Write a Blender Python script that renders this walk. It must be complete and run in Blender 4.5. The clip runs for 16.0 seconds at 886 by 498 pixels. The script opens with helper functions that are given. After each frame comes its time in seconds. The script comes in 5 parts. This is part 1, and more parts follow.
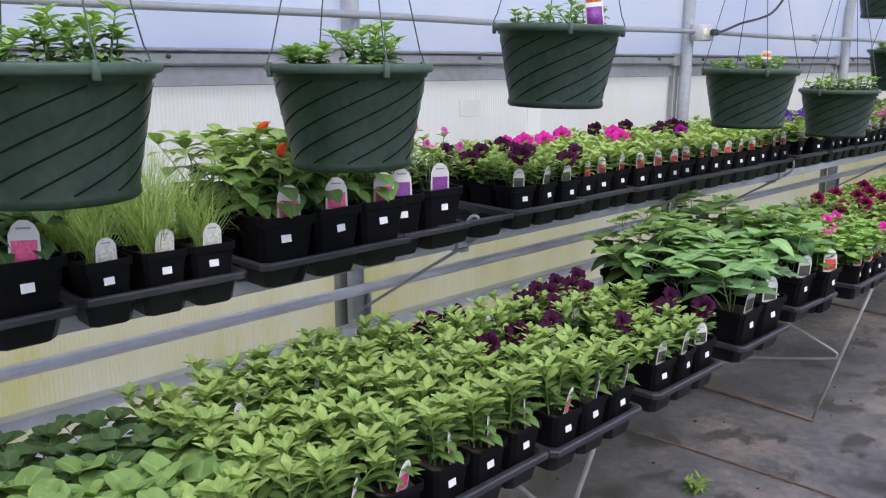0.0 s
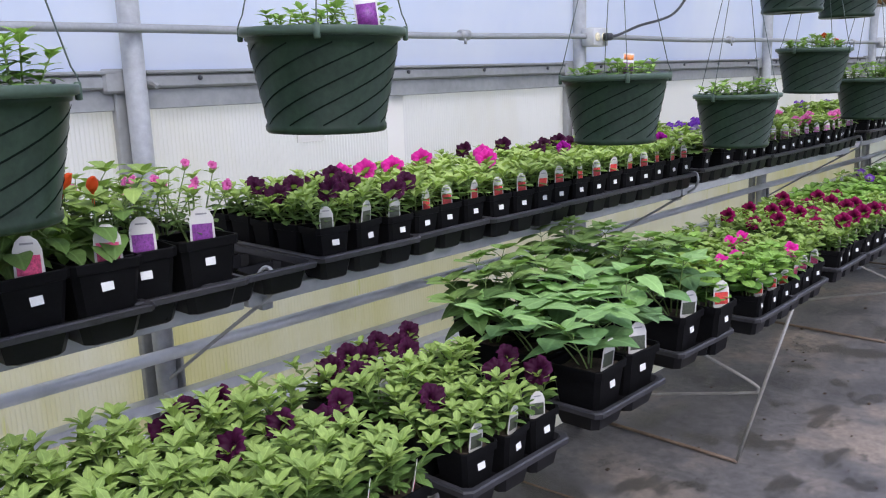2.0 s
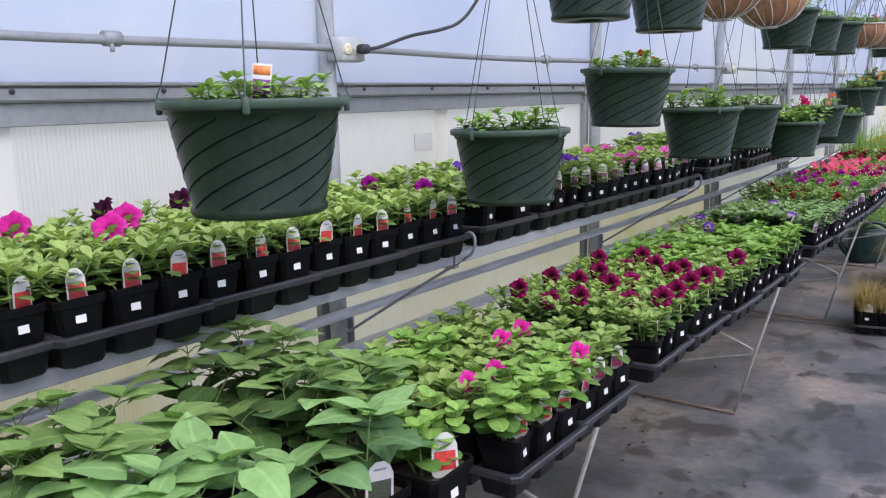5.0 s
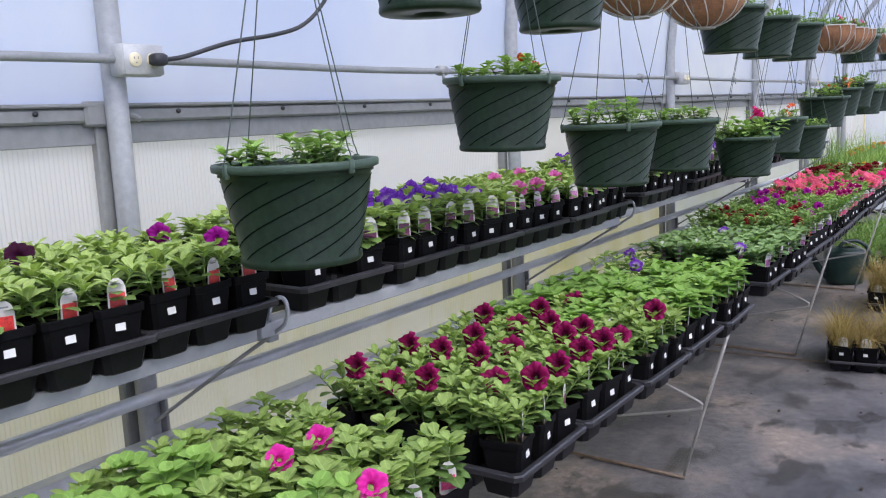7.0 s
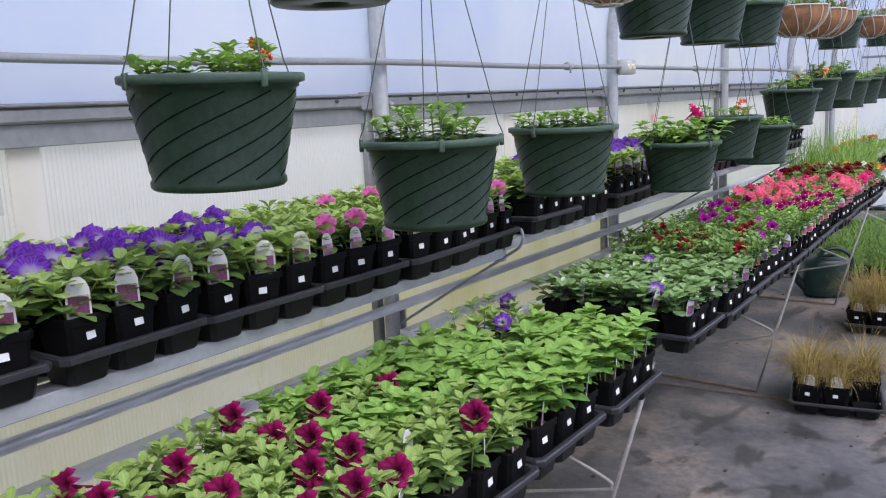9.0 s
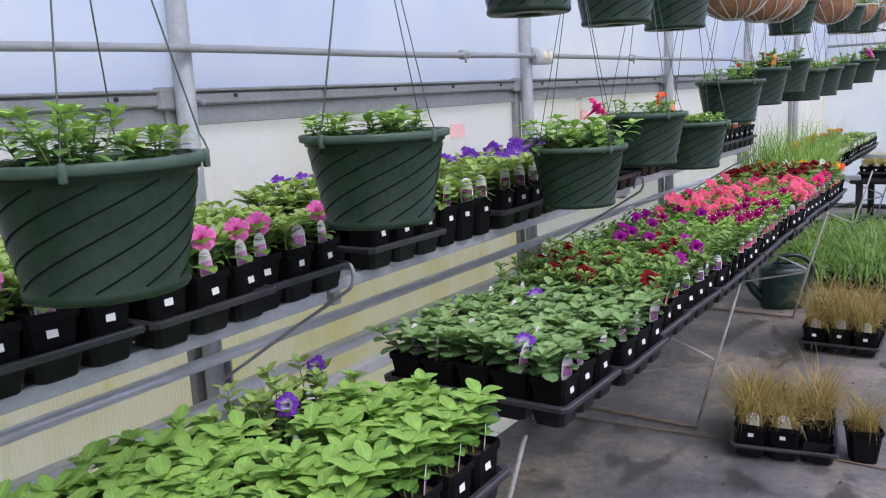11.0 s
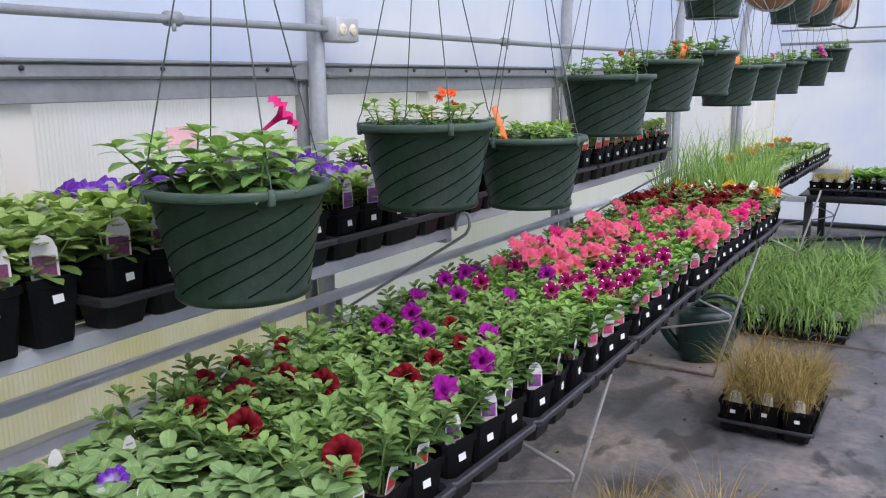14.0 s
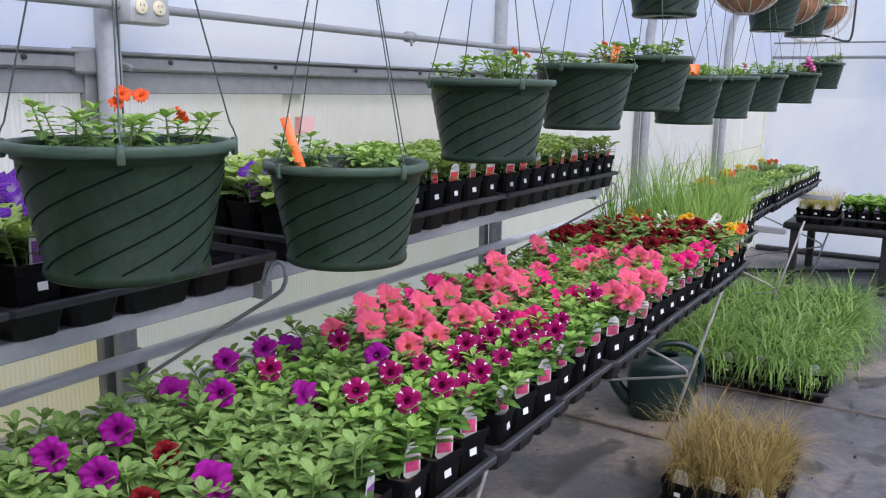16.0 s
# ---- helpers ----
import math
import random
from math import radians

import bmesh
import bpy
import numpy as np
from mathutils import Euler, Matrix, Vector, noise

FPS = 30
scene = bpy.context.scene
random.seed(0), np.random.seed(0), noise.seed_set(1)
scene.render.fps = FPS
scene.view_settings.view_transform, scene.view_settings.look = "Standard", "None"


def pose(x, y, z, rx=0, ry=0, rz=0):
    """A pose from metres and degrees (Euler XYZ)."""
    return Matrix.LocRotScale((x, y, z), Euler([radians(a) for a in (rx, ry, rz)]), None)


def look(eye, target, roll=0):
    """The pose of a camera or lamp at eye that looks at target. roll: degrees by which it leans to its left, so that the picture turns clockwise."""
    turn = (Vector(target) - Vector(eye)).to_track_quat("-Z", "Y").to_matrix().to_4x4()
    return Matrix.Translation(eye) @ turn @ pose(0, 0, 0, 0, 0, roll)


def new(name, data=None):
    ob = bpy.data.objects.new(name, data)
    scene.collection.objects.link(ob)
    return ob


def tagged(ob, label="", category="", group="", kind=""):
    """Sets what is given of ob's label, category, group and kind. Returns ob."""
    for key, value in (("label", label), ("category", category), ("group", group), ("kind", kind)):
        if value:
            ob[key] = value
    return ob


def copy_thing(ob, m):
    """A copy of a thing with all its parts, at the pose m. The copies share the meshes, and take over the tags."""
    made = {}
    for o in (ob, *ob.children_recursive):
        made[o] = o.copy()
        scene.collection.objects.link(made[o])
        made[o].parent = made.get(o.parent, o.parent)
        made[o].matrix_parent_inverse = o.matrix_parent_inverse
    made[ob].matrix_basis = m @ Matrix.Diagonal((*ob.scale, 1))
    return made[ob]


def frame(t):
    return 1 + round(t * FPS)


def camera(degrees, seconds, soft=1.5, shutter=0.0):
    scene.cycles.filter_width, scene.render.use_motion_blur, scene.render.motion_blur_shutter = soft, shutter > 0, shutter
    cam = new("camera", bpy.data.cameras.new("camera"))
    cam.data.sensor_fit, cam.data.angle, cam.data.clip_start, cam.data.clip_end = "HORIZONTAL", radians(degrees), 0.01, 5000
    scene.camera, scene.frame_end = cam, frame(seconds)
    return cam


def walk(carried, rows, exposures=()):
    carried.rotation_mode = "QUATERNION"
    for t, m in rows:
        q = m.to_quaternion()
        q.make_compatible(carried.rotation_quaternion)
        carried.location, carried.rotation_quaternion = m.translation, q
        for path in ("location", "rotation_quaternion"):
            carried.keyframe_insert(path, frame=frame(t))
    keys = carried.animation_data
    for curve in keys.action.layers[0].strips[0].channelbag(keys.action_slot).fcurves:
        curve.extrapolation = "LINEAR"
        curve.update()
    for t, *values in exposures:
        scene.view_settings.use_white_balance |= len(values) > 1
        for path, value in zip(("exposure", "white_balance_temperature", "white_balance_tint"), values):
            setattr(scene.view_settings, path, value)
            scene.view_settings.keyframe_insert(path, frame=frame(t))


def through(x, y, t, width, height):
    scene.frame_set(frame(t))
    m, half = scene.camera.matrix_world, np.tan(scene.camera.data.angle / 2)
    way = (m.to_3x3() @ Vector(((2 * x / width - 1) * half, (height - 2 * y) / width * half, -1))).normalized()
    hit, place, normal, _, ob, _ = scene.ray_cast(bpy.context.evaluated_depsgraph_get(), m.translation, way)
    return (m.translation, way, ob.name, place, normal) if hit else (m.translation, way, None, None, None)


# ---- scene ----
cam = camera(56.0, 16.0, soft=1.15)
PATH = [
    (0, (0.51, 1.222, 1.514), (-0.88, 2.59, 1.071), 0.2),
    (0.5, (0.491, 1.297, 1.511), (-0.879, 2.689, 1.081), -0.5),
    (1, (0.503, 1.437, 1.504), (-0.865, 2.836, 1.089), -1.4),
    (1.5, (0.535, 1.626, 1.508), (-0.836, 3.025, 1.103), -1.7),
    (2, (0.508, 1.776, 1.499), (-0.844, 3.193, 1.096), -2.0),
    (2.5, (0.414, 1.953, 1.492), (-0.916, 3.394, 1.099), -2.3),
    (3, (0.37, 2.111, 1.488), (-0.915, 3.594, 1.102), -2.3),
    (3.5, (0.401, 2.291, 1.497), (-0.867, 3.789, 1.111), -1.9),
    (3.7, (0.437, 2.37, 1.496), (-0.835, 3.868, 1.123), -2.0),
    (5.8, (0.272, 3.039, 1.485), (-0.822, 4.678, 1.141), -1.0),
    (6, (0.317, 3.115, 1.492), (-0.784, 4.751, 1.16), -1.2),
    (6.5, (0.367, 3.265, 1.487), (-0.767, 4.883, 1.174), -1.9),
    (7, (0.321, 3.458, 1.476), (-0.824, 5.067, 1.162), -2.6),
    (7.5, (0.248, 3.675, 1.467), (-0.898, 5.286, 1.164), -3.1),
    (8, (0.283, 3.875, 1.466), (-0.866, 5.484, 1.161), -3.3),
    (8.5, (0.342, 4.123, 1.492), (-0.811, 5.727, 1.176), -3.0),
    (8.7, (0.323, 4.209, 1.506), (-0.834, 5.805, 1.169), -2.6),
    (10.8, (0.323, 4.965, 1.506), (-0.792, 6.585, 1.144), -3.1),
    (11, (0.311, 5.037, 1.491), (-0.801, 6.66, 1.128), -3.0),
    (11.5, (0.241, 5.264, 1.496), (-0.854, 6.898, 1.132), -2.3),
    (12, (0.242, 5.466, 1.485), (-0.827, 7.116, 1.118), -2.2),
    (12.5, (0.299, 5.713, 1.486), (-0.771, 7.361, 1.118), -2.1),
    (13, (0.292, 5.917, 1.481), (-0.788, 7.557, 1.103), -1.8),
    (13.5, (0.226, 6.132, 1.477), (-0.851, 7.774, 1.096), -1.6),
    (14, (0.222, 6.333, 1.473), (-0.82, 7.995, 1.084), -1.0),
    (14.5, (0.272, 6.549, 1.469), (-0.751, 8.223, 1.084), -0.1),
    (15, (0.261, 6.732, 1.461), (-0.78, 8.394, 1.071), 0.4),
    (15.5, (0.2, 6.921, 1.465), (-0.85, 8.579, 1.079), 0.9),
    (16, (0.212, 7.071, 1.468), (-0.83, 8.735, 1.091), 0.9),
]
walk(cam, [(t, look(eye, target, roll)) for t, eye, target, roll in PATH], [(0.0, 1.15, 6330, 14), (16.0, 1.15, 6330, 14)])

# ---- world and sun: an overcast sky over a poly tunnel ----
world = bpy.data.worlds.new("overcast_sky")
world.use_nodes = True
scene.world = world
wn, wl = world.node_tree.nodes, world.node_tree.links
sky = wn.new("ShaderNodeTexSky")
sky.sky_type, sky.sun_disc, sky.sun_elevation, sky.sun_rotation = "NISHITA", False, radians(52), radians(110)
sky.air_density, sky.dust_density, sky.ozone_density = 1.0, 4.0, 1.0
soften = wn.new("ShaderNodeHueSaturation")
soften.inputs["Saturation"].default_value = 0.58
wl.new(sky.outputs[0], soften.inputs["Color"])
wl.new(soften.outputs[0], wn["Background"].inputs["Color"])
wn["Background"].inputs["Strength"].default_value = 0.15
sun = new("sun", bpy.data.lights.new("sun", "SUN"))
sun.data.energy, sun.data.angle, sun.data.color = 1.3, radians(40), (1.0, 0.97, 0.92)
sun.matrix_world = look((0, 0, 30), (-math.sin(radians(110)) * 20, -math.cos(radians(110)) * 20, 30 - 25.6))


# ---- materials ----
def shader(name):
    m = bpy.data.materials.new(name)
    m.use_nodes = True
    return m, m.node_tree.nodes, m.node_tree.links, m.node_tree.nodes["Principled BSDF"]


def ramp(n, stops):
    r = n.new("ShaderNodeValToRGB")
    while len(r.color_ramp.elements) < len(stops):
        r.color_ramp.elements.new(0.5)
    for e, (p, c) in zip(r.color_ramp.elements, stops):
        e.position, e.color = p, (*c, 1)
    return r


def noise_tex(n, l, scale, detail=4, rough=0.6, coord="Object", stretch=None):
    tc = n.new("ShaderNodeTexCoord")
    t = n.new("ShaderNodeTexNoise")
    t.inputs["Scale"].default_value, t.inputs["Detail"].default_value, t.inputs["Roughness"].default_value = scale, detail, rough
    if stretch:
        mp = n.new("ShaderNodeMapping")
        mp.inputs["Scale"].default_value = stretch
        l.new(tc.outputs[coord], mp.inputs["Vector"])
        l.new(mp.outputs[0], t.inputs["Vector"])
    else:
        l.new(tc.outputs[coord], t.inputs["Vector"])
    return t


def mix_colour(n, l, fac, a, b, kind="MIX"):
    m = n.new("ShaderNodeMix")
    m.data_type, m.blend_type = "RGBA", kind
    for k, v in ((0, fac), (6, a), (7, b)):
        if isinstance(v, (int, float)):
            m.inputs[k].default_value = v
        elif isinstance(v, tuple):
            m.inputs[k].default_value = (*v, 1)
        else:
            l.new(v, m.inputs[k])
    return m.outputs[2]


def calc(n, l, op, a, b=0.0):
    m = n.new("ShaderNodeMath")
    m.operation = op
    for k, v in ((0, a), (1, b)):
        if isinstance(v, (int, float)):
            m.inputs[k].default_value = v
        else:
            l.new(v, m.inputs[k])
    return m.outputs[0]


def bump(n, l, p, height, strength, dist):
    b = n.new("ShaderNodeBump")
    b.inputs["Strength"].default_value, b.inputs["Distance"].default_value = strength, dist
    l.new(height, b.inputs["Height"])
    l.new(b.outputs[0], p.inputs["Normal"])


def plain(name, colour, rough=0.5, metal=0.0, vary=0.15, scale=8.0, fine=120.0, bumpy=0.1, spec=0.5):
    """A painted, plastic or metal surface with blotches and fine grain."""
    m, n, l, p = shader(name)
    big, small = noise_tex(n, l, scale), noise_tex(n, l, fine, 3)
    dark = tuple(c * (1 - vary) for c in colour)
    light = tuple(min(1, c * (1 + vary)) for c in colour)
    r = ramp(n, [(0.3, dark), (0.7, light)])
    l.new(big.outputs["Fac"], r.inputs[0])
    c = mix_colour(n, l, 0.25 * vary / 0.15 if vary else 0.0, r.outputs[0], small.outputs["Fac"], "OVERLAY")
    l.new(c, p.inputs["Base Color"])
    p.inputs["Metallic"].default_value = metal
    p.inputs["Specular IOR Level"].default_value = spec
    rr = n.new("ShaderNodeMapRange")
    rr.inputs[3].default_value, rr.inputs[4].default_value = max(0.02, rough - 0.1), min(1, rough + 0.12)
    l.new(big.outputs["Fac"], rr.inputs[0])
    l.new(rr.outputs[0], p.inputs["Roughness"])
    bump(n, l, p, small.outputs["Fac"], bumpy, 0.002)
    return m


def leaf_material(name, dark, light, gloss=0.5, vein=0.35, through=0.24):
    """Leaf: hue by leaf, paler midrib and side veins by the leaf's own length and width, light shines through."""
    m, n, l, p = shader(name)
    geo = n.new("ShaderNodeNewGeometry")
    r = ramp(n, [(0.0, dark), (1.0, light)])
    l.new(geo.outputs["Random Per Island"], r.inputs[0])
    uv = n.new("ShaderNodeUVMap")
    sep = n.new("ShaderNodeSeparateXYZ")
    l.new(uv.outputs[0], sep.inputs[0])
    off = calc(n, l, "ABSOLUTE", calc(n, l, "SUBTRACT", sep.outputs[0], 0.5))
    mid = calc(n, l, "SUBTRACT", 1.0, calc(n, l, "MULTIPLY", off, 14.0))
    mid = calc(n, l, "MAXIMUM", mid, 0.0)
    side = calc(n, l, "SINE", calc(n, l, "MULTIPLY", calc(n, l, "SUBTRACT", sep.outputs[1], off), 44.0))
    side = calc(n, l, "MAXIMUM", calc(n, l, "SUBTRACT", side, 0.75), 0.0)
    veins = calc(n, l, "MINIMUM", calc(n, l, "ADD", mid, side), 1.0)
    patch = noise_tex(n, l, 60, 3)
    c = mix_colour(n, l, 0.35, r.outputs[0], patch.outputs["Fac"], "OVERLAY")
    pale = tuple(min(1, x * 1.5 + 0.03) for x in light)
    c = mix_colour(n, l, calc(n, l, "MULTIPLY", veins, vein), c, pale)
    l.new(c, p.inputs["Base Color"])
    p.inputs["Roughness"].default_value = gloss
    p.inputs["Specular IOR Level"].default_value = 0.15
    bump(n, l, p, calc(n, l, "SUBTRACT", patch.outputs["Fac"], veins), 0.25, 0.002)
    tr = n.new("ShaderNodeBsdfTranslucent")
    glow = mix_colour(n, l, 1.0, c, (1.0, 1.15, 0.55), "MULTIPLY")
    l.new(glow, tr.inputs[0])
    mx = n.new("ShaderNodeMixShader")
    mx.inputs[0].default_value = through
    l.new(p.outputs[0], mx.inputs[1])
    l.new(tr.outputs[0], mx.inputs[2])
    l.new(mx.outputs[0], n["Material Output"].inputs[0])
    return m


def petal_material(name, throat, body, edge, star=0.0, star_colour=(0.8, 0.75, 0.8), reach=0.36):
    """Petal coloured from the throat outwards, with fine rays; star: how far pale bars reach into each lobe."""
    m, n, l, p = shader(name)
    uv = n.new("ShaderNodeUVMap")
    sep = n.new("ShaderNodeSeparateXYZ")
    l.new(uv.outputs[0], sep.inputs[0])
    r = ramp(n, [(0.12, throat), (reach, body), (max(0.75, reach + 0.1), body), (1.0, edge)])
    l.new(sep.outputs[1], r.inputs[0])
    rays = calc(n, l, "SINE", calc(n, l, "MULTIPLY", sep.outputs[0], 6.2832 * 40))
    c = mix_colour(n, l, calc(n, l, "MULTIPLY", calc(n, l, "ADD", rays, 1.0), 0.05), r.outputs[0], throat)
    if star:
        bars = calc(n, l, "COSINE", calc(n, l, "MULTIPLY", sep.outputs[0], 6.2832 * 5))
        hit = calc(n, l, "GREATER_THAN", calc(n, l, "ADD", bars, calc(n, l, "MULTIPLY", sep.outputs[1], 0.6)), 1.62 - star)
        rim = calc(n, l, "GREATER_THAN", sep.outputs[1], 0.46)
        c = mix_colour(n, l, calc(n, l, "MULTIPLY", hit, rim), c, star_colour)
    info = n.new("ShaderNodeObjectInfo")
    c = mix_colour(n, l, calc(n, l, "MULTIPLY", info.outputs["Random"], 0.35), c, tuple(x * 0.55 for x in body))
    l.new(c, p.inputs["Base Color"])
    p.inputs["Roughness"].default_value = 0.6
    p.inputs["Specular IOR Level"].default_value = 0.15
    tr = n.new("ShaderNodeBsdfTranslucent")
    l.new(c, tr.inputs[0])
    mx = n.new("ShaderNodeMixShader")
    mx.inputs[0].default_value = 0.28
    l.new(p.outputs[0], mx.inputs[1])
    l.new(tr.outputs[0], mx.inputs[2])
    l.new(mx.outputs[0], n["Material Output"].inputs[0])
    return m


def sheet_material(name, colour, stain_light, clear, streak, lo=0.45, hi=0.75, sheen=0.05, grass_light=None):
    """Milky plastic sheet that daylight shines through; stains and painted-in light run downwards."""
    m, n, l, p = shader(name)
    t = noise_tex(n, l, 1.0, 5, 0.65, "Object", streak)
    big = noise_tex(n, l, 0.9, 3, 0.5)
    r = ramp(n, [(lo, colour), (hi, stain_light)])
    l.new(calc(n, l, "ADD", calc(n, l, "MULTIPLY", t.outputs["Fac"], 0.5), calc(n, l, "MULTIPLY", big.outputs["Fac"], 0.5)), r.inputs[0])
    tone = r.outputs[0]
    if grass_light:
        # yellow-green streaks colour in light bounced from the grass outside
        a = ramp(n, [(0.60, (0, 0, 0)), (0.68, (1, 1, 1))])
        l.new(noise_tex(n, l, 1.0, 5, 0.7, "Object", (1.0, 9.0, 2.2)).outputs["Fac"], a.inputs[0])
        tone = mix_colour(n, l, calc(n, l, "MULTIPLY", a.outputs[0], 0.75), tone, grass_light)
    tr, df, tp, gl = n.new("ShaderNodeBsdfTranslucent"), n.new("ShaderNodeBsdfDiffuse"), n.new("ShaderNodeBsdfTransparent"), n.new("ShaderNodeBsdfGlossy")
    gl.inputs["Roughness"].default_value = 0.3
    for node in (tr, df, tp):
        l.new(tone, node.inputs[0])
    def both(f, a, b):
        x = n.new("ShaderNodeMixShader")
        x.inputs[0].default_value = f
        l.new(a.outputs[0], x.inputs[1])
        l.new(b.outputs[0], x.inputs[2])
        return x
    out = both(clear, both(sheen, both(0.25, tr, df), gl), tp)
    l.new(out.outputs[0], n["Material Output"].inputs[0])
    return m


def fabric_material():
    """Black woven ground cover, dusty and trodden, with damp patches."""
    m, n, l, p = shader("woven_ground_cover")
    dust, fine, damp = noise_tex(n, l, 1.3, 6, 0.65), noise_tex(n, l, 26, 4, 0.7), noise_tex(n, l, 5.5, 5, 0.6, "Object", (1.0, 0.65, 1.0))
    r = ramp(n, [(0.36, (0.048, 0.048, 0.055)), (0.50, (0.105, 0.101, 0.106)), (0.66, (0.235, 0.195, 0.168))])
    l.new(dust.outputs["Fac"], r.inputs[0])
    c = mix_colour(n, l, 0.7, r.outputs[0], fine.outputs["Fac"], "OVERLAY")
    wet = ramp(n, [(0.535, (0, 0, 0)), (0.60, (1, 1, 1))])
    l.new(damp.outputs["Fac"], wet.inputs[0])
    c = mix_colour(n, l, calc(n, l, "MULTIPLY", wet.outputs[0], 0.8), c, (0.024, 0.022, 0.022))
    l.new(c, p.inputs["Base Color"])
    rr = n.new("ShaderNodeMapRange")
    rr.inputs[3].default_value, rr.inputs[4].default_value = 0.62, 0.38
    l.new(wet.outputs[0], rr.inputs[0])
    l.new(rr.outputs[0], p.inputs["Roughness"])
    tc = n.new("ShaderNodeTexCoord")
    waves = []
    for d in ("X", "Y"):
        w = n.new("ShaderNodeTexWave")
        w.bands_direction = d
        w.inputs["Scale"].default_value, w.inputs["Distortion"].default_value = 75, 0.6
        l.new(tc.outputs["Object"], w.inputs["Vector"])
        waves.append(w.outputs["Fac"])
    h = calc(n, l, "ADD", calc(n, l, "MULTIPLY", calc(n, l, "ADD", waves[0], waves[1]), 0.3), fine.outputs["Fac"])
    bump(n, l, p, h, 0.5, 0.004)
    return m


POLEMAT = plain("dull_galvanised_tube", (0.36, 0.375, 0.395), 0.45, 0.25, 0.16, 4, 50, 0.1)
SHINY = plain("bright_galvanised_steel", (0.66, 0.685, 0.72), 0.34, 0.35, 0.12, 6, 60, 0.08)
GALV = plain("galvanised_steel", (0.29, 0.30, 0.315), 0.42, 0.2, 0.09, 5, 60, 0.08)
GREYPAINT = plain("dull_aluminium", (0.235, 0.242, 0.245), 0.5, 0.3, 0.15, 3, 40, 0.1)
CONDUIT = plain("grey_conduit", (0.25, 0.262, 0.275), 0.45, 0.3, 0.12)
BOXMAT = plain("cast_grey_box", (0.40, 0.41, 0.42), 0.5, 0.2, 0.1)
CREAM = plain("cream_plastic", (0.66, 0.60, 0.42), 0.4, 0, 0.05)
BLACKPOT = plain("black_pot_plastic", (0.0034, 0.0034, 0.0040), 0.55, 0, 0.35, 25, 200, 0.15, 0.07)
BLACKTRAY = plain("black_tray_plastic", (0.0045, 0.0045, 0.0055), 0.42, 0, 0.35, 14, 160, 0.12, 0.22)
# rims paler than the cells: worn edges, with their grey sheen put into colour
TRAYRIM = plain("worn_sheen_tray_rim", (0.020, 0.020, 0.024), 0.38, 0, 0.35, 14, 160, 0.12, 0.45)
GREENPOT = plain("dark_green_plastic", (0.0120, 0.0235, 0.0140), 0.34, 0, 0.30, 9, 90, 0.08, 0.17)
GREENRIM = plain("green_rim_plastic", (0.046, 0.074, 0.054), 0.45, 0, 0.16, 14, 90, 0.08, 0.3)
GROOVE_SHADE = plain("groove_shade_green", (0.004, 0.0075, 0.0055), 0.7, 0, 0.1, 8, 120, 0.0, 0.03)
WIRE = plain("dark_green_wire", (0.045, 0.065, 0.06), 0.45, 0.1, 0.1)
PALEWIRE = plain("pale_coated_wire", (0.50, 0.48, 0.44), 0.45, 0.2, 0.1)
TAPE = plain("white_tape", (0.62, 0.61, 0.58), 0.6, 0, 0.08)
RUBBER = plain("black_rubber", (0.02, 0.022, 0.028), 0.5, 0, 0.2)
YELLOW = plain("yellow_plastic", (0.75, 0.50, 0.02), 0.4, 0, 0.1)
ORANGE = plain("orange_plastic", (0.85, 0.16, 0.02), 0.4, 0, 0.1)
PAPER = plain("white_card", (0.50, 0.49, 0.47), 0.5, 0, 0.04)
STICKER = plain("white_sticker", (0.60, 0.60, 0.59), 0.5, 0, 0.03)
INK = plain("grey_print", (0.20, 0.20, 0.21), 0.5, 0, 0.2)
WALLPRINT = plain("pale_pink_print", (0.75, 0.45, 0.45), 0.5, 0, 0.1)
CANGREEN = plain("dark_teal_plastic", (0.003, 0.015, 0.013), 0.35, 0, 0.2, 12, 80, 0.08)
TABLE = plain("black_table_plastic", (0.012, 0.012, 0.014), 0.45, 0, 0.3)
RUST = plain("rusty_rod", (0.16, 0.115, 0.085), 0.6, 0.3, 0.35, 10)
RODMAT = plain("grey_rod", (0.27, 0.262, 0.255), 0.45, 0.3, 0.2, 10)
STEM = plain("green_stem", (0.13, 0.20, 0.055), 0.55, 0, 0.25, 30)
SOIL = plain("potting_soil", (0.055, 0.038, 0.026), 0.9, 0, 0.7, 90, 260, 1.0)
COCO = plain("coco_fibre", (0.26, 0.125, 0.060), 0.9, 0, 0.35, 14, 150, 1.0)
GROUND = plain("dry_grass_ground", (0.26, 0.24, 0.11), 0.95, 0, 0.35, 0.4, 6, 0.5)
FLOOR = fabric_material()
# paler film patches put bright glints and cloud light into the sheet's colour
FILM = sheet_material("poly_film", (0.60, 0.67, 0.91), (0.83, 0.86, 0.95), 0.14, (0.8, 0.8, 0.5), 0.42, 0.66, 0.06)
POLYC = sheet_material("twin_wall_sheet", (0.79, 0.79, 0.82), (0.72, 0.70, 0.63), 0.05, (1.0, 3.0, 0.7), 0.50, 0.72)
WEB = sheet_material("sheet_web", (0.73, 0.73, 0.75), (0.65, 0.63, 0.55), 0.02, (1.0, 3.0, 0.7), 0.50, 0.72)
# yellow tones put light bounced off the dry grass outside into the skirt
SKIRTWEB = sheet_material("grass_lit_sheet_web", (0.79, 0.75, 0.63), (0.65, 0.60, 0.31), 0.02, (1.0, 3.5, 0.5), 0.44, 0.64)
JOINT = sheet_material("doubled_sheet", (0.80, 0.80, 0.80), (0.74, 0.72, 0.66), 0.0, (1.0, 3.0, 0.7), 0.5, 0.7)
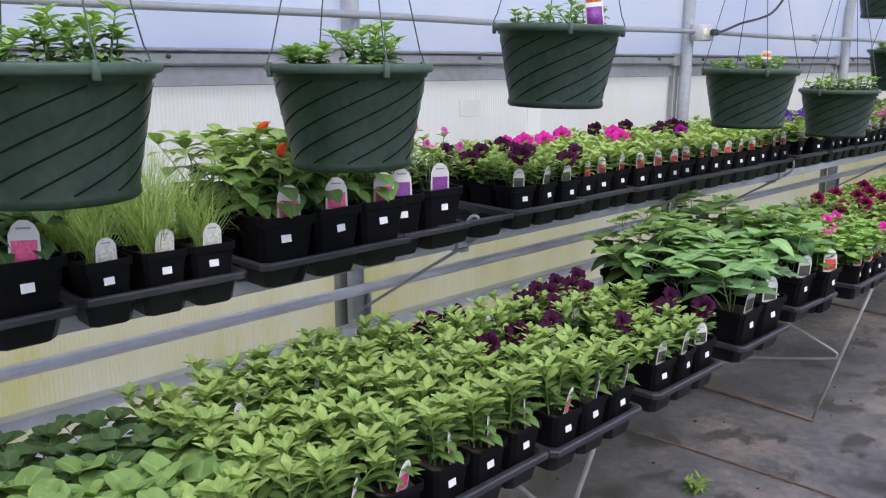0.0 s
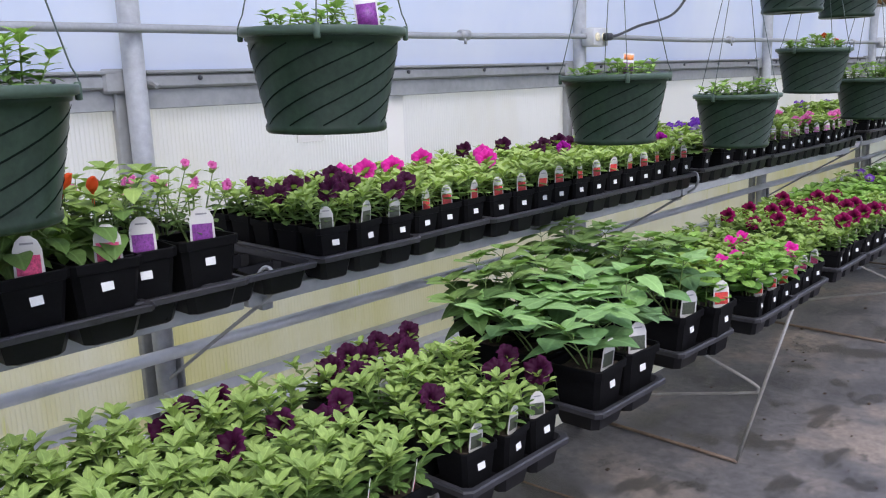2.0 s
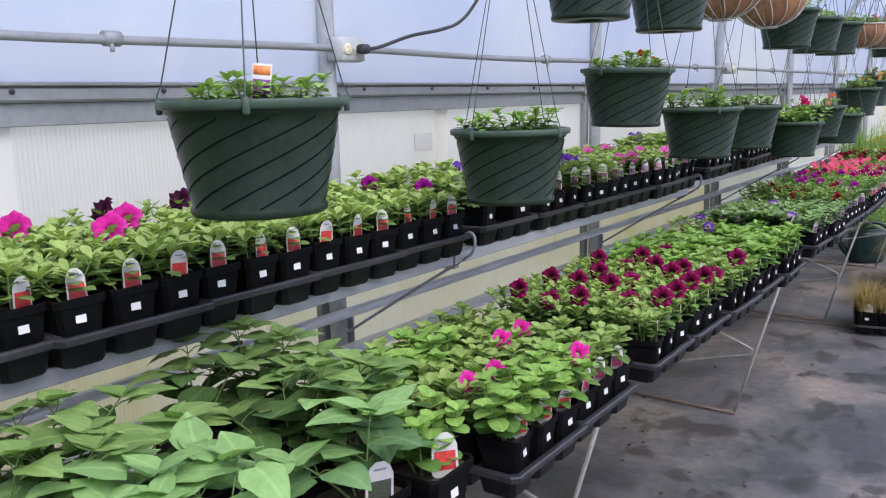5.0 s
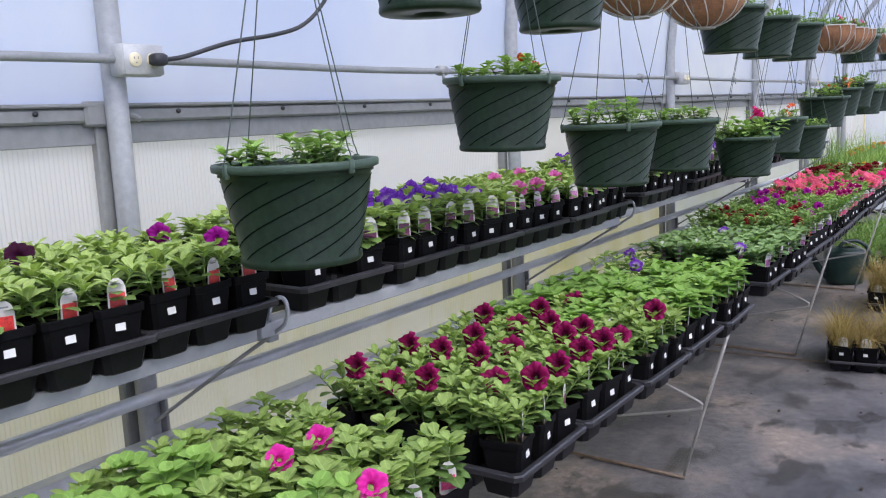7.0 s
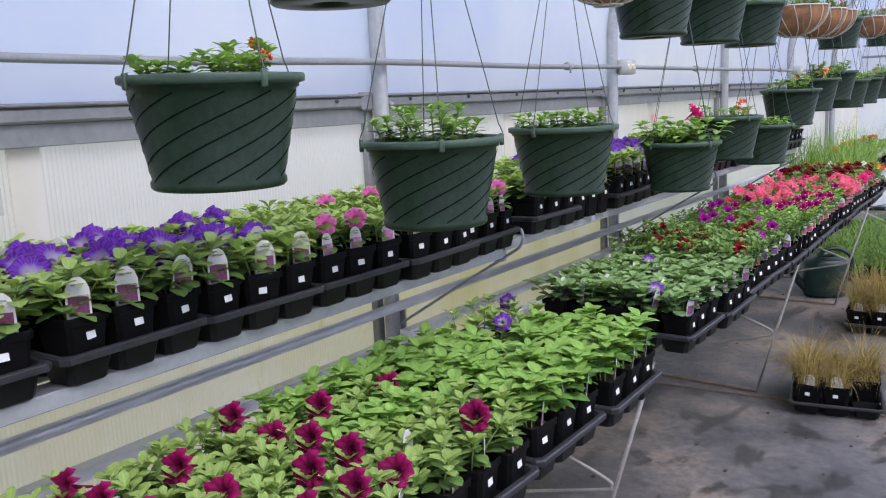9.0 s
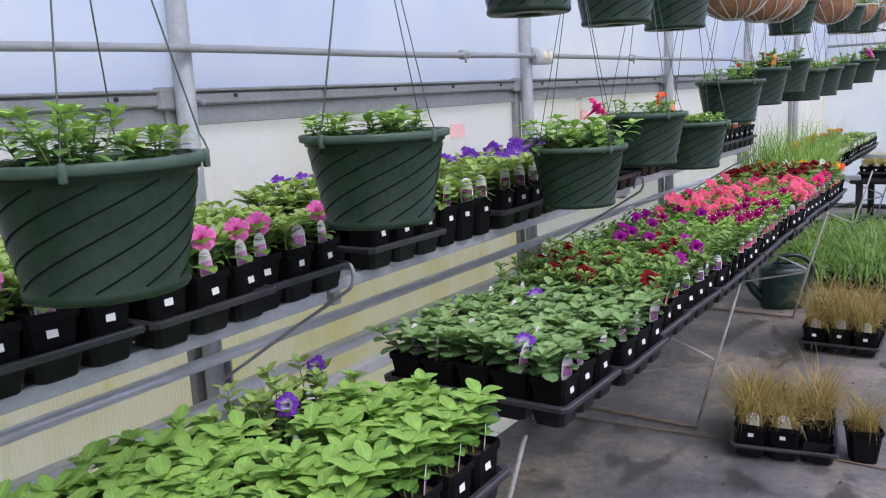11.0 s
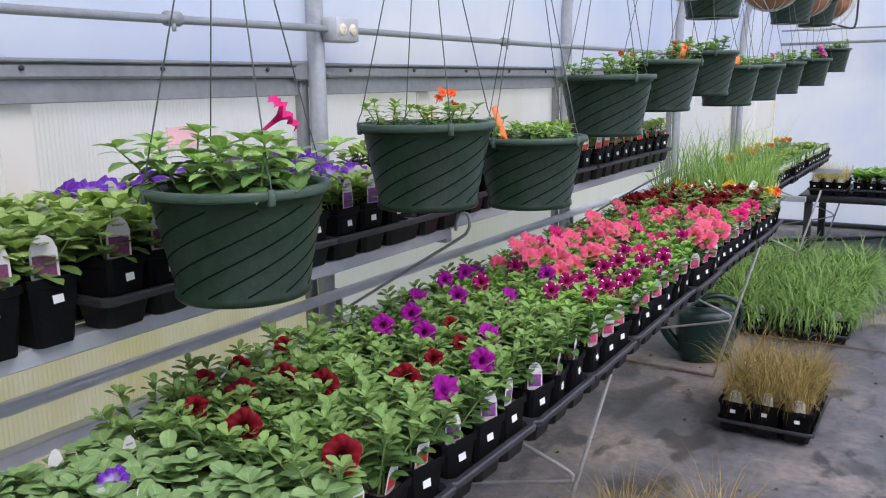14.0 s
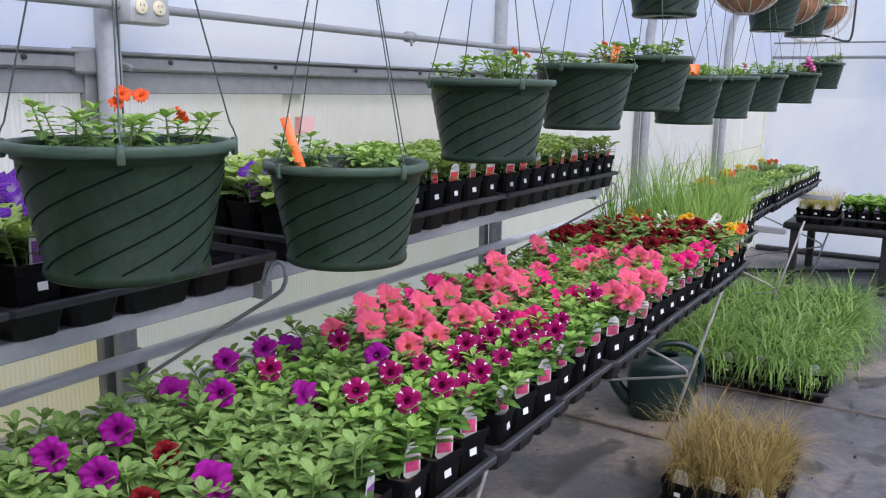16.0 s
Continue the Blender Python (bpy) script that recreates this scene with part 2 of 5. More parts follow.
# greyer skirt with less of the yellow grass light in its colour
GREYSKIRT = sheet_material("greyer_skirt_sheet", (0.77, 0.79, 0.76), (0.69, 0.70, 0.55), 0.05, (1.0, 3.5, 0.5), 0.46, 0.70, 0.05)
GREYWEB = sheet_material("greyer_sheet_web", (0.72, 0.74, 0.71), (0.65, 0.66, 0.52), 0.02, (1.0, 3.5, 0.5), 0.46, 0.70)
# skirt tint and streaks are the outside grass's light, painted as colour
SKIRT = sheet_material("grass_lit_skirt_sheet", (0.84, 0.80, 0.68), (0.70, 0.65, 0.34), 0.05, (1.0, 3.5, 0.5), 0.44, 0.64, 0.05, (0.66, 0.66, 0.22))

LEAF = {
    "grass": leaf_material("grass_blade", (0.075, 0.150, 0.040), (0.26, 0.39, 0.115), 0.5, 0.1),
    "lightgrass": leaf_material("fine_grass_blade", (0.17, 0.28, 0.060), (0.36, 0.46, 0.15), 0.5, 0.1),
    "brightgrass": leaf_material("bright_grass_blade", (0.11, 0.22, 0.045), (0.30, 0.44, 0.12), 0.5, 0.1),
    "tan": leaf_material("dry_grass_blade", (0.135, 0.095, 0.034), (0.42, 0.315, 0.125), 0.55, 0.1),
    "straw": leaf_material("straw_blade", (0.34, 0.29, 0.11), (0.56, 0.48, 0.22), 0.55, 0.1),
}
# shoot tips carry young leaves, paler and yellower, toned as lit; inner self-shade darkens the grown colour
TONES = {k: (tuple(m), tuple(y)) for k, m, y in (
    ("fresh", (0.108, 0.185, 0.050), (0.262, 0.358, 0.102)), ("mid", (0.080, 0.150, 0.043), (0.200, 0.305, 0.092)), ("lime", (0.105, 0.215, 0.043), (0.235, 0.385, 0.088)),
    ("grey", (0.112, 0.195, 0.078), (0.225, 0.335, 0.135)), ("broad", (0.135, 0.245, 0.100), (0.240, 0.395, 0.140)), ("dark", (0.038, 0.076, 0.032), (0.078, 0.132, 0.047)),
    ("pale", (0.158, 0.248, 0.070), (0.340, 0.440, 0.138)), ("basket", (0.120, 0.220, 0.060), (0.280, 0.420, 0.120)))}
# darker and lighter leaf copies stand for shaded depths and lit shoot tips
GROWN_SHADED = {k: leaf_material("grown_shaded_" + k + "_leaf", tuple(c * 0.58 for c in m), tuple(c * 1.15 for c in m)) for k, (m, y) in TONES.items()}
YOUNG_LIT = {k: leaf_material("young_lit_" + k + "_leaf", tuple((a + b) / 2 for a, b in zip(m, y)), tuple(c * 1.08 for c in y)) for k, (m, y) in TONES.items()}


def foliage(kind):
    return [GROWN_SHADED[kind], STEM, YOUNG_LIT[kind]]


PETAL = {
    "plum": petal_material("plum_petal", (0.008, 0.001, 0.006), (0.040, 0.003, 0.024), (0.07, 0.006, 0.045)),
    "magenta": petal_material("magenta_petal", (0.20, 0.0, 0.06), (0.66, 0.022, 0.31), (0.74, 0.07, 0.42)),
    "pink": petal_material("pink_petal", (0.45, 0.02, 0.20), (0.72, 0.15, 0.42), (0.78, 0.28, 0.52), 0.25, (0.5, 0.03, 0.25)),
    "violet": petal_material("violet_petal", (0.74, 0.68, 0.80), (0.145, 0.011, 0.40), (0.095, 0.007, 0.28), reach=0.60),
    "crimson": petal_material("crimson_petal", (0.005, 0.0, 0.003), (0.22, 0.003, 0.065), (0.32, 0.008, 0.115), reach=0.62),
    "purple": petal_material("purple_petal", (0.03, 0.0, 0.05), (0.29, 0.006, 0.235), (0.36, 0.012, 0.30)),
    "bluewhite": petal_material("blue_white_petal", (0.10, 0.04, 0.35), (0.14, 0.04, 0.48), (0.22, 0.10, 0.60), 0.75, (0.75, 0.72, 0.84)),
    "darkred": petal_material("dark_red_petal", (0.005, 0.0, 0.0), (0.15, 0.002, 0.007), (0.26, 0.005, 0.014), reach=0.60),
    "star": petal_material("star_petal", (0.02, 0.0, 0.015), (0.30, 0.004, 0.10), (0.36, 0.010, 0.14), 0.22, (0.78, 0.62, 0.70)),
    "coral": petal_material("coral_petal", (0.70, 0.40, 0.10), (0.78, 0.100, 0.205), (0.80, 0.130, 0.29)),
    "hotpink": petal_material("hot_pink_petal", (0.40, 0.0, 0.10), (0.74, 0.022, 0.19), (0.80, 0.05, 0.26)),
    "orange": petal_material("orange_petal", (0.45, 0.10, 0.0), (0.80, 0.11, 0.03), (0.82, 0.16, 0.06)),
    "yellow": petal_material("yellow_petal", (0.60, 0.25, 0.0), (0.85, 0.45, 0.02), (0.88, 0.55, 0.05)),
    "white": petal_material("white_petal", (0.60, 0.60, 0.30), (0.78, 0.78, 0.76), (0.80, 0.80, 0.80)),
}
PRINT = {k: plain("print_" + k, c, 0.45, 0, 0.45, 160, 500, 0.0) for k, c in {
    "rose": (0.55, 0.06, 0.16), "red": (0.50, 0.035, 0.03), "purple": (0.16, 0.03, 0.20), "plum": (0.12, 0.02, 0.07),
    "green": (0.25, 0.33, 0.08), "dark": (0.05, 0.06, 0.04), "orange": (0.7, 0.2, 0.05), "lilac": (0.40, 0.14, 0.32), "pale": (0.48, 0.47, 0.40)}.items()}


# ---- mesh helpers ----
class Shape:
    """Collects vertices, faces, leaf coordinates and material slots for one mesh."""

    def __init__(self):
        self.v, self.f, self.uv, self.m = [], [], [], []

    def add(self, verts, faces, uvs=None, slot=0):
        k = len(self.v)
        self.v += [tuple(p) for p in verts]
        self.uv += uvs or [(0.5, 0.5)] * len(verts)
        self.f += [tuple(k + i for i in f) for f in faces]
        self.m += [slot] * len(faces)
        return self

    def mesh(self, name, mats, smooth=True):
        me = bpy.data.meshes.new(name)
        me.from_pydata(self.v, [], self.f)
        for m in mats:
            me.materials.append(m)
        layer = me.uv_layers.new(name="UVMap")
        loops = np.zeros(len(me.loops), dtype=np.int32)
        me.loops.foreach_get("vertex_index", loops)
        layer.data.foreach_set("uv", np.array(self.uv, dtype=np.float32)[loops].ravel())
        me.polygons.foreach_set("material_index", self.m)
        me.polygons.foreach_set("use_smooth", [smooth] * len(self.f))
        me.update()
        return me


def part(name, shape, mats, parent=None, label="", m=None, smooth=True):
    me = shape.mesh(name, mats if isinstance(mats, (list, tuple)) else [mats], smooth) if isinstance(shape, Shape) else shape
    ob = new(name, me)
    if parent:
        ob.parent = parent
    if m:
        ob.matrix_basis = m
    return tagged(ob, label)


def box(s, lo, hi, bevel=0.0, slot=0):
    """A box with bevelled long edges when bevel is given."""
    (x0, y0, z0), (x1, y1, z1) = lo, hi
    if not bevel:
        v = [(x, y, z) for z in (z0, z1) for x, y in ((x0, y0), (x1, y0), (x1, y1), (x0, y1))]
        return s.add(v, [(3, 2, 1, 0), (4, 5, 6, 7), (0, 1, 5, 4), (1, 2, 6, 5), (2, 3, 7, 6), (3, 0, 4, 7)], None, slot)
    b = bevel
    v, f = [], []
    for z, i in ((z0, b), (z0 + b, 0), (z1 - b, 0), (z1, b)):
        X0, X1, Y0, Y1 = x0 + i, x1 - i, y0 + i, y1 - i
        v += [(X0 + b, Y0, z), (X1 - b, Y0, z), (X1, Y0 + b, z), (X1, Y1 - b, z), (X1 - b, Y1, z), (X0 + b, Y1, z), (X0, Y1 - b, z), (X0, Y0 + b, z)]
    for r in range(3):
        f += [(8 * r + i, 8 * r + (i + 1) % 8, 8 * r + 8 + (i + 1) % 8, 8 * r + 8 + i) for i in range(8)]
    f += [tuple(range(7, -1, -1)), tuple(range(24, 32))]
    return s.add(v, f, None, slot)


def tube(s, points, radius, sides=8, slot=0, caps=True):
    """A round bar along points; radius may be one number or one a point."""
    pts = [Vector(p) for p in points]
    rad = radius if isinstance(radius, (list, tuple)) else [radius] * len(pts)
    v, f, prev = [], [], None
    for i, p in enumerate(pts):
        d = (pts[min(i + 1, len(pts) - 1)] - pts[max(i - 1, 0)]).normalized()
        a = prev or (Vector((0, 0, 1)) if abs(d.z) < 0.9 else Vector((1, 0, 0)))
        a = (a - d * a.dot(d)).normalized()
        b, prev = d.cross(a), a
        v += [p + (a * math.cos(2 * math.pi * k / sides) + b * math.sin(2 * math.pi * k / sides)) * rad[i] for k in range(sides)]
    for i in range(len(pts) - 1):
        f += [(i * sides + k, i * sides + (k + 1) % sides, (i + 1) * sides + (k + 1) % sides, (i + 1) * sides + k) for k in range(sides)]
    if caps:
        f += [tuple(range(sides - 1, -1, -1)), tuple(range((len(pts) - 1) * sides, len(pts) * sides))]
    return s.add(v, f, None, slot)


def lathe(s, profile, sides=32, slot=0, centre=(0, 0)):
    v = [(centre[0] + r * math.cos(2 * math.pi * k / sides), centre[1] + r * math.sin(2 * math.pi * k / sides), z) for r, z in profile for k in range(sides)]
    f = [(i * sides + k, i * sides + (k + 1) % sides, (i + 1) * sides + (k + 1) % sides, (i + 1) * sides + k) for i in range(len(profile) - 1) for k in range(sides)]
    return s.add(v, f, None, slot)


def bend(points, n=8):
    """A smooth line through points."""
    p = [Vector(q) for q in points]
    p = [p[0] * 2 - p[1], *p, p[-1] * 2 - p[-2]]
    out = []
    for i in range(1, len(p) - 2):
        for k in range(n):
            t = k / n
            out.append(0.5 * ((2 * p[i]) + (p[i + 1] - p[i - 1]) * t + (2 * p[i - 1] - 5 * p[i] + 4 * p[i + 1] - p[i + 2]) * t * t + (3 * p[i] - p[i - 1] - 3 * p[i + 1] + p[i + 2]) * t ** 3))
    return out + [p[-2]]


# ---- leaves and flowers ----
OUTLINE = {
    "ovate": ((0.12, 0.40), (0.34, 0.90), (0.58, 0.98), (0.84, 0.52)),
    "blunt": ((0.14, 0.42), (0.40, 0.88), (0.66, 1.0), (0.89, 0.64)),
    "lance": ((0.12, 0.42), (0.36, 0.92), (0.62, 0.90), (0.85, 0.42)),
    "heart": ((0.02, 0.62), (0.12, 0.90), (0.26, 1.0), (0.44, 0.88), (0.62, 0.64), (0.80, 0.36), (0.92, 0.15)),
    "spoon": ((0.16, 0.34), (0.42, 0.76), (0.66, 1.0), (0.86, 0.64)),
    "spear": ((0.14, 0.36), (0.38, 0.84), (0.60, 1.0), (0.82, 0.56)),
    "round": ((0.08, 0.70), (0.34, 1.0), (0.66, 0.98), (0.90, 0.62)),
}


def leaf(s, base, yaw, pitch, length, width, droop, rng, outline="ovate", fold=0.12, slot=0):
    """One leaf: rows from base to tip, three columns, or five with a wavy edge where the leaf is large."""
    base = Vector(base)
    side = Vector((-math.sin(yaw), math.cos(yaw), 0))
    ahead = Vector((math.cos(yaw), math.sin(yaw), 0))
    v, uv, f = [base], [(0.5, 0.0)], []
    at, last, wob = base.copy(), 0.0, rng.uniform(-0.12, 0.12)
    cols = (1.0, 0.55, 0.0, -0.55, -1.0) if outline == "heart" else (1.0, 0.0, -1.0)
    c, twist = len(cols), rng.uniform(-0.2, 0.2)
    for k, (t, w) in enumerate(OUTLINE[outline]):
        a = pitch - droop * t
        d = ahead * math.cos(a) + Vector((0, 0, 1)) * math.sin(a)
        u = Vector((0, 0, 1)) * math.cos(a) - ahead * math.sin(a)
        at = at + d * (t - last) * length
        last = t
        h = w * width * 0.5
        for q in cols:
            back = d * (-0.09 * length * abs(q) if outline == "heart" and k == 0 else 0)
            curl = h * (fold * abs(q) - 0.18 * fold * q * q + twist * q * t)
            edge = rng.uniform(-0.05, 0.05) * h if abs(q) == 1 and c == 5 else 0
            v.append(at + side * (q * h * (1 + wob * q) + edge) + u * (curl + edge) + back)
            uv.append((0.5 + 0.5 * w * q, t))
    a = pitch - droop
    v.append(at + (ahead * math.cos(a) + Vector((0, 0, 1)) * math.sin(a)) * (1 - last) * length)
    uv.append((0.5, 1.0))
    n = len(OUTLINE[outline])
    f += [(0, 2 + q, 1 + q) for q in range(c - 1)]
    for k in range(n - 1):
        i = 1 + c * k
        f += [(i + q, i + q + 1, i + q + c + 1, i + q + c) for q in range(c - 1)]
    i, tip = 1 + c * (n - 1), 1 + c * n
    f += [(i + q, i + q + 1, tip) for q in range(c - 1)]
    s.add(v, f, uv, slot)


def bush(rng, stems=6, height=0.09, lean=0.6, nodes=4, pair=2, length=0.036, width=0.020, outline="ovate", droop=0.8, pitch=0.5, foot=0.02, crown=4, reach=1.0, rise=(0.5, 1.0), flat=0.3, low=0.22, petiole=0.0, jitter=0.0):
    """Leafy plant with its foot at the origin. Returns the shape and the shoot tips."""
    s, tips = Shape(), []
    for i in range(stems):
        yaw = 2 * math.pi * (i + rng.uniform(-0.35, 0.35)) / stems
        tilt = lean * (rng.uniform(0.25, 1.0) if i else 0.08)
        tall = height * rng.uniform(0.72, 1.12)
        foot_at = Vector((math.cos(yaw), math.sin(yaw), 0)) * foot * rng.uniform(0.3, 1)
        line = []
        for k in range(5):
            t = k / 4
            out = math.sin(tilt) * tall * t * reach * (1 + 0.3 * t)
            line.append(foot_at + Vector((math.cos(yaw) * out, math.sin(yaw) * out, math.cos(tilt * 0.8) * tall * t)))
        tube(s, line, [0.0022, 0.002, 0.0018, 0.0015, 0.001], 4, 1, False)
        spin = rng.uniform(0, 6.28)
        for k in range(nodes):
            t = low + (0.98 - low) * (k + 0.5) / nodes
            j = min(3, int(t * 4))
            p = line[j].lerp(line[j + 1], t * 4 - j)
            for q in range(pair):
                size = rng.uniform(0.82, 1.12) * (1.08 - 0.30 * t)
                way, up = spin + k * 1.75 + q * 2 * math.pi / pair + rng.uniform(-0.3, 0.3), pitch * (0.35 + 0.85 * t) * rng.uniform(0.7, 1.2) + rng.uniform(-jitter, jitter)
                at = p
                if petiole:
                    reached = petiole * rng.uniform(0.6, 1.3)
                    at = p + Vector((math.cos(way), math.sin(way), 0.55)) * reached
                    tube(s, [p, p.lerp(at, 0.5) + Vector((0, 0, 0.004)), at], 0.0012, 4, 1, False)
                # upper third of each stem takes the lit leaf tone, below it the shaded
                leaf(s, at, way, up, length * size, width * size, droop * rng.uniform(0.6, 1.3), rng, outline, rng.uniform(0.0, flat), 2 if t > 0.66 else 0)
        for ring, (many, grow) in enumerate(((crown, 0.68), (max(2, crown - 2), 0.42))):
            for q in range(many):
                size = grow * rng.uniform(0.8, 1.15)
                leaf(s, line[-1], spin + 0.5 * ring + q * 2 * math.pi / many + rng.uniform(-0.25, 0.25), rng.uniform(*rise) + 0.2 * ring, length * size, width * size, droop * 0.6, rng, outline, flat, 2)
        tips.append((line[-1], yaw, tilt))
    return s, tips


def tuft(rng, blades=120, height=0.22, spread=0.5, width=0.0022, foot=0.02, curl=1.0):
    """Grass: thin bent blades from one foot."""
    s = Shape()
    for i in range(blades):
        yaw, lean = rng.uniform(0, 6.2832), spread * (0.3 + 0.7 * rng.random())
        tall = height * rng.uniform(0.35, 1.12)
        r = foot * math.sqrt(rng.random())
        a = rng.uniform(0, 6.2832)
        p = Vector((r * math.cos(a), r * math.sin(a), 0))
        side = Vector((-math.sin(yaw), math.cos(yaw), 0)) * width
        v, uv, pitch = [], [], math.pi / 2 - lean * 0.55
        for k, w in enumerate((1.0, 0.9, 0.7, 0.4, 0.08)):
            v += [p + side * w, p - side * w]
            uv += [(0.5 - w / 2, k / 4), (0.5 + w / 2, k / 4)]
            p = p + Vector((math.cos(yaw) * math.cos(pitch), math.sin(yaw) * math.cos(pitch), math.sin(pitch))) * tall / 4
            pitch -= lean * curl * (0.25 + 0.25 * k) * rng.uniform(0.6, 1.3)
        s.add(v, [(2 * k, 2 * k + 1, 2 * k + 3, 2 * k + 2) for k in range(4)], uv)
    return s


def bloom_shape(rng, lobes=5, size=0.026, trumpet=0.02, ruffle=0.004):
    """Trumpet flower that faces +z, its mouth at the origin."""
    s, n = Shape(), lobes * 6
    rings = ((0.08, -trumpet), (0.17, -0.50 * trumpet), (0.36, -0.18 * trumpet), (0.64, -0.02 * trumpet), (0.88, 0.001), (1.0, -0.0025))
    v, uv, f = [], [], []
    for j, (r, z) in enumerate(rings):
        for k in range(n):
            a = 2 * math.pi * k / n
            notch = 1 - 0.15 * max(0, r - 0.35) / 0.65 * (0.5 + 0.5 * math.cos(lobes * a)) ** 4
            wave = ruffle * max(0, r - 0.4) * (math.sin(lobes * 2 * a + 1) + rng.uniform(-0.45, 0.45)) - 0.004 * max(0, r - 0.35) * (0.5 + 0.5 * math.cos(lobes * a)) ** 3
            v.append((size * r * notch * math.cos(a), size * r * notch * math.sin(a), z + wave - 0.16 * size * r * r * (0.5 + 0.5 * math.sin(2 * a + 1))))
            uv.append((k / n, r))
    for j in range(len(rings) - 1):
        f += [(j * n + k, j * n + (k + 1) % n, (j + 1) * n + (k + 1) % n, (j + 1) * n + k) for k in range(n)]
    s.add(v, f, uv)
    tube(s, [(0, 0, -trumpet * 1.7), (0, 0, -trumpet), (0, 0, -trumpet * 0.3)], [0.0015, 0.0024, 0.0045], 6, 0, False)
    return s


FR = random.Random(7)
BLOOM = {k: [bloom_shape(FR, 5, FR.uniform(0.023, 0.028), 0.024, 0.010).mesh("bloom", [m]) for _ in range(4)] for k, m in PETAL.items()}


def add_bloom(parent, kind, at, yaw, tilt, rng, scale=1.0):
    m = Matrix.LocRotScale(Vector(at), Euler((0, tilt, yaw)), (scale,) * 3)
    ob = part("bloom", rng.choice(BLOOM[kind]), None, parent)
    ob.matrix_basis = m
    return ob


# ---- small pots, trays and plant labels ----
def ring8(h, z, c):
    return [(h - c, -h, z), (h, -h + c, z), (h, h - c, z), (h - c, h, z), (-h + c, h, z), (-h, h - c, z), (-h, -h + c, z), (-h + c, -h, z)]


def stack(s, rings, slot=0, bottom=True, top=False):
    v = [p for r in rings for p in r]
    n = len(rings[0])
    f = [(j * n + k, j * n + (k + 1) % n, (j + 1) * n + (k + 1) % n, (j + 1) * n + k) for j in range(len(rings) - 1) for k in range(n)]
    if bottom:
        f.append(tuple(range(n - 1, -1, -1)))
    if top:
        f.append(tuple(range((len(rings) - 1) * n, len(rings) * n)))
    return s.add(v, f, None, slot)


def pot_mesh(half, tall):
    s, c = Shape(), half * 0.16
    stack(s, [ring8(half * 0.70, 0, c), ring8(half * 0.90, tall * 0.80, c), ring8(half * 0.91, tall * 0.86, c), ring8(half * 0.985, tall * 0.87, c),
              ring8(half, tall * 0.985, c), ring8(half * 0.985, tall, c), ring8(half * 0.93, tall, c), ring8(half * 0.90, tall * 0.86, c)])
    return s.mesh("square_pot", [BLACKPOT], False)


def soil_mesh(half, z, rng):
    s, n = Shape(), 6
    v = [((i / n * 2 - 1) * half, (j / n * 2 - 1) * half, z + rng.uniform(-0.004, 0.004)) for j in range(n + 1) for i in range(n + 1)]
    s.add(v, [(j * (n + 1) + i, j * (n + 1) + i + 1, (j + 1) * (n + 1) + i + 1, (j + 1) * (n + 1) + i) for j in range(n) for i in range(n)])
    return s.mesh("soil", [SOIL])


def tray_mesh(across, along, pitch):
    """Carrying tray: cells hang from a lipped frame; x is the depth (along), y the width (across)."""
    s, rim = Shape(), Shape()
    W, D = across * pitch / 2 + 0.004, along * pitch / 2 + 0.004
    def rect(grow, z, c=0.012):
        x, y = D + grow, W + grow
        return [(x - c, -y, z), (x, -y + c, z), (x, y - c, z), (x - c, y, z), (-x + c, y, z), (-x, y - c, z), (-x, -y + c, z), (-x + c, -y, z)]
    stack(rim, [rect(-0.008, 0.040), rect(0.000, 0.043), rect(0.006, 0.044), rect(0.007, 0.054), rect(0.004, 0.057), rect(-0.005, 0.057), rect(-0.008, 0.044)], 0, False)
    for i in range(along):
        for j in range(across):
            cx, cy = (i - (along - 1) / 2) * pitch, (j - (across - 1) / 2) * pitch
            h = pitch / 2
            rings = [[(x + cx, y + cy, z) for x, y, z in ring8(h * a, z, h * 0.2)] for a, z in ((0.68, 0.0), (0.75, 0.003), (0.78, 0.010), (0.91, 0.044))]
            stack(s, rings)
    return s.mesh("cells", [BLACKTRAY], False), rim.mesh("rim", [TRAYRIM], False)


def tag_part(parent, at, print_kind, wide, tall, lean, turn=0.0, picture=(0.30, 0.60)):
    """Plastic label with an arched top stuck in the soil, a printed picture and lines of print; it faces +x."""
    s, h = Shape(), wide / 2
    edge = [(-h * 0.55, -0.03), (h * 0.55, -0.03), (h * 0.6, 0), (h, tall * 0.12), (h * 0.95, tall * 0.72), (h * 0.7, tall * 0.9), (h * 0.28, tall), (-h * 0.28, tall), (-h * 0.7, tall * 0.9), (-h * 0.95, tall * 0.72), (-h, tall * 0.12), (-h * 0.6, 0)]
    n = len(edge)
    s.add([(0.0005, y, z) for y, z in edge] + [(-0.0005, y, z) for y, z in edge], [tuple(range(n)), tuple(range(2 * n - 1, n - 1, -1)), *[(k, k + n, (k + 1) % n + n, (k + 1) % n) for k in range(n)]])
    m = Matrix.Translation(at) @ Euler((0, -lean, turn)).to_matrix().to_4x4()
    tag = part("plant_label", s, PAPER, parent, "white plastic plant label with a printed flower picture", m, False)
    q = Shape()
    z0, z1 = tall * (0.92 - picture[1]) * 0.6, tall * picture[1]
    box(q, (0.0006, -h * 0.80, z0), (0.0011, h * 0.80, z1))
    part("printed_picture", q, PRINT[print_kind], tag, "", None, False)
    q = Shape()
    box(q, (0.0006, -h * 0.45, tall * 0.82), (0.0010, h * 0.45, tall * 0.86))
    part("print_line", q, INK, tag, "", None, False)
    return tag


PITCH = 0.0955
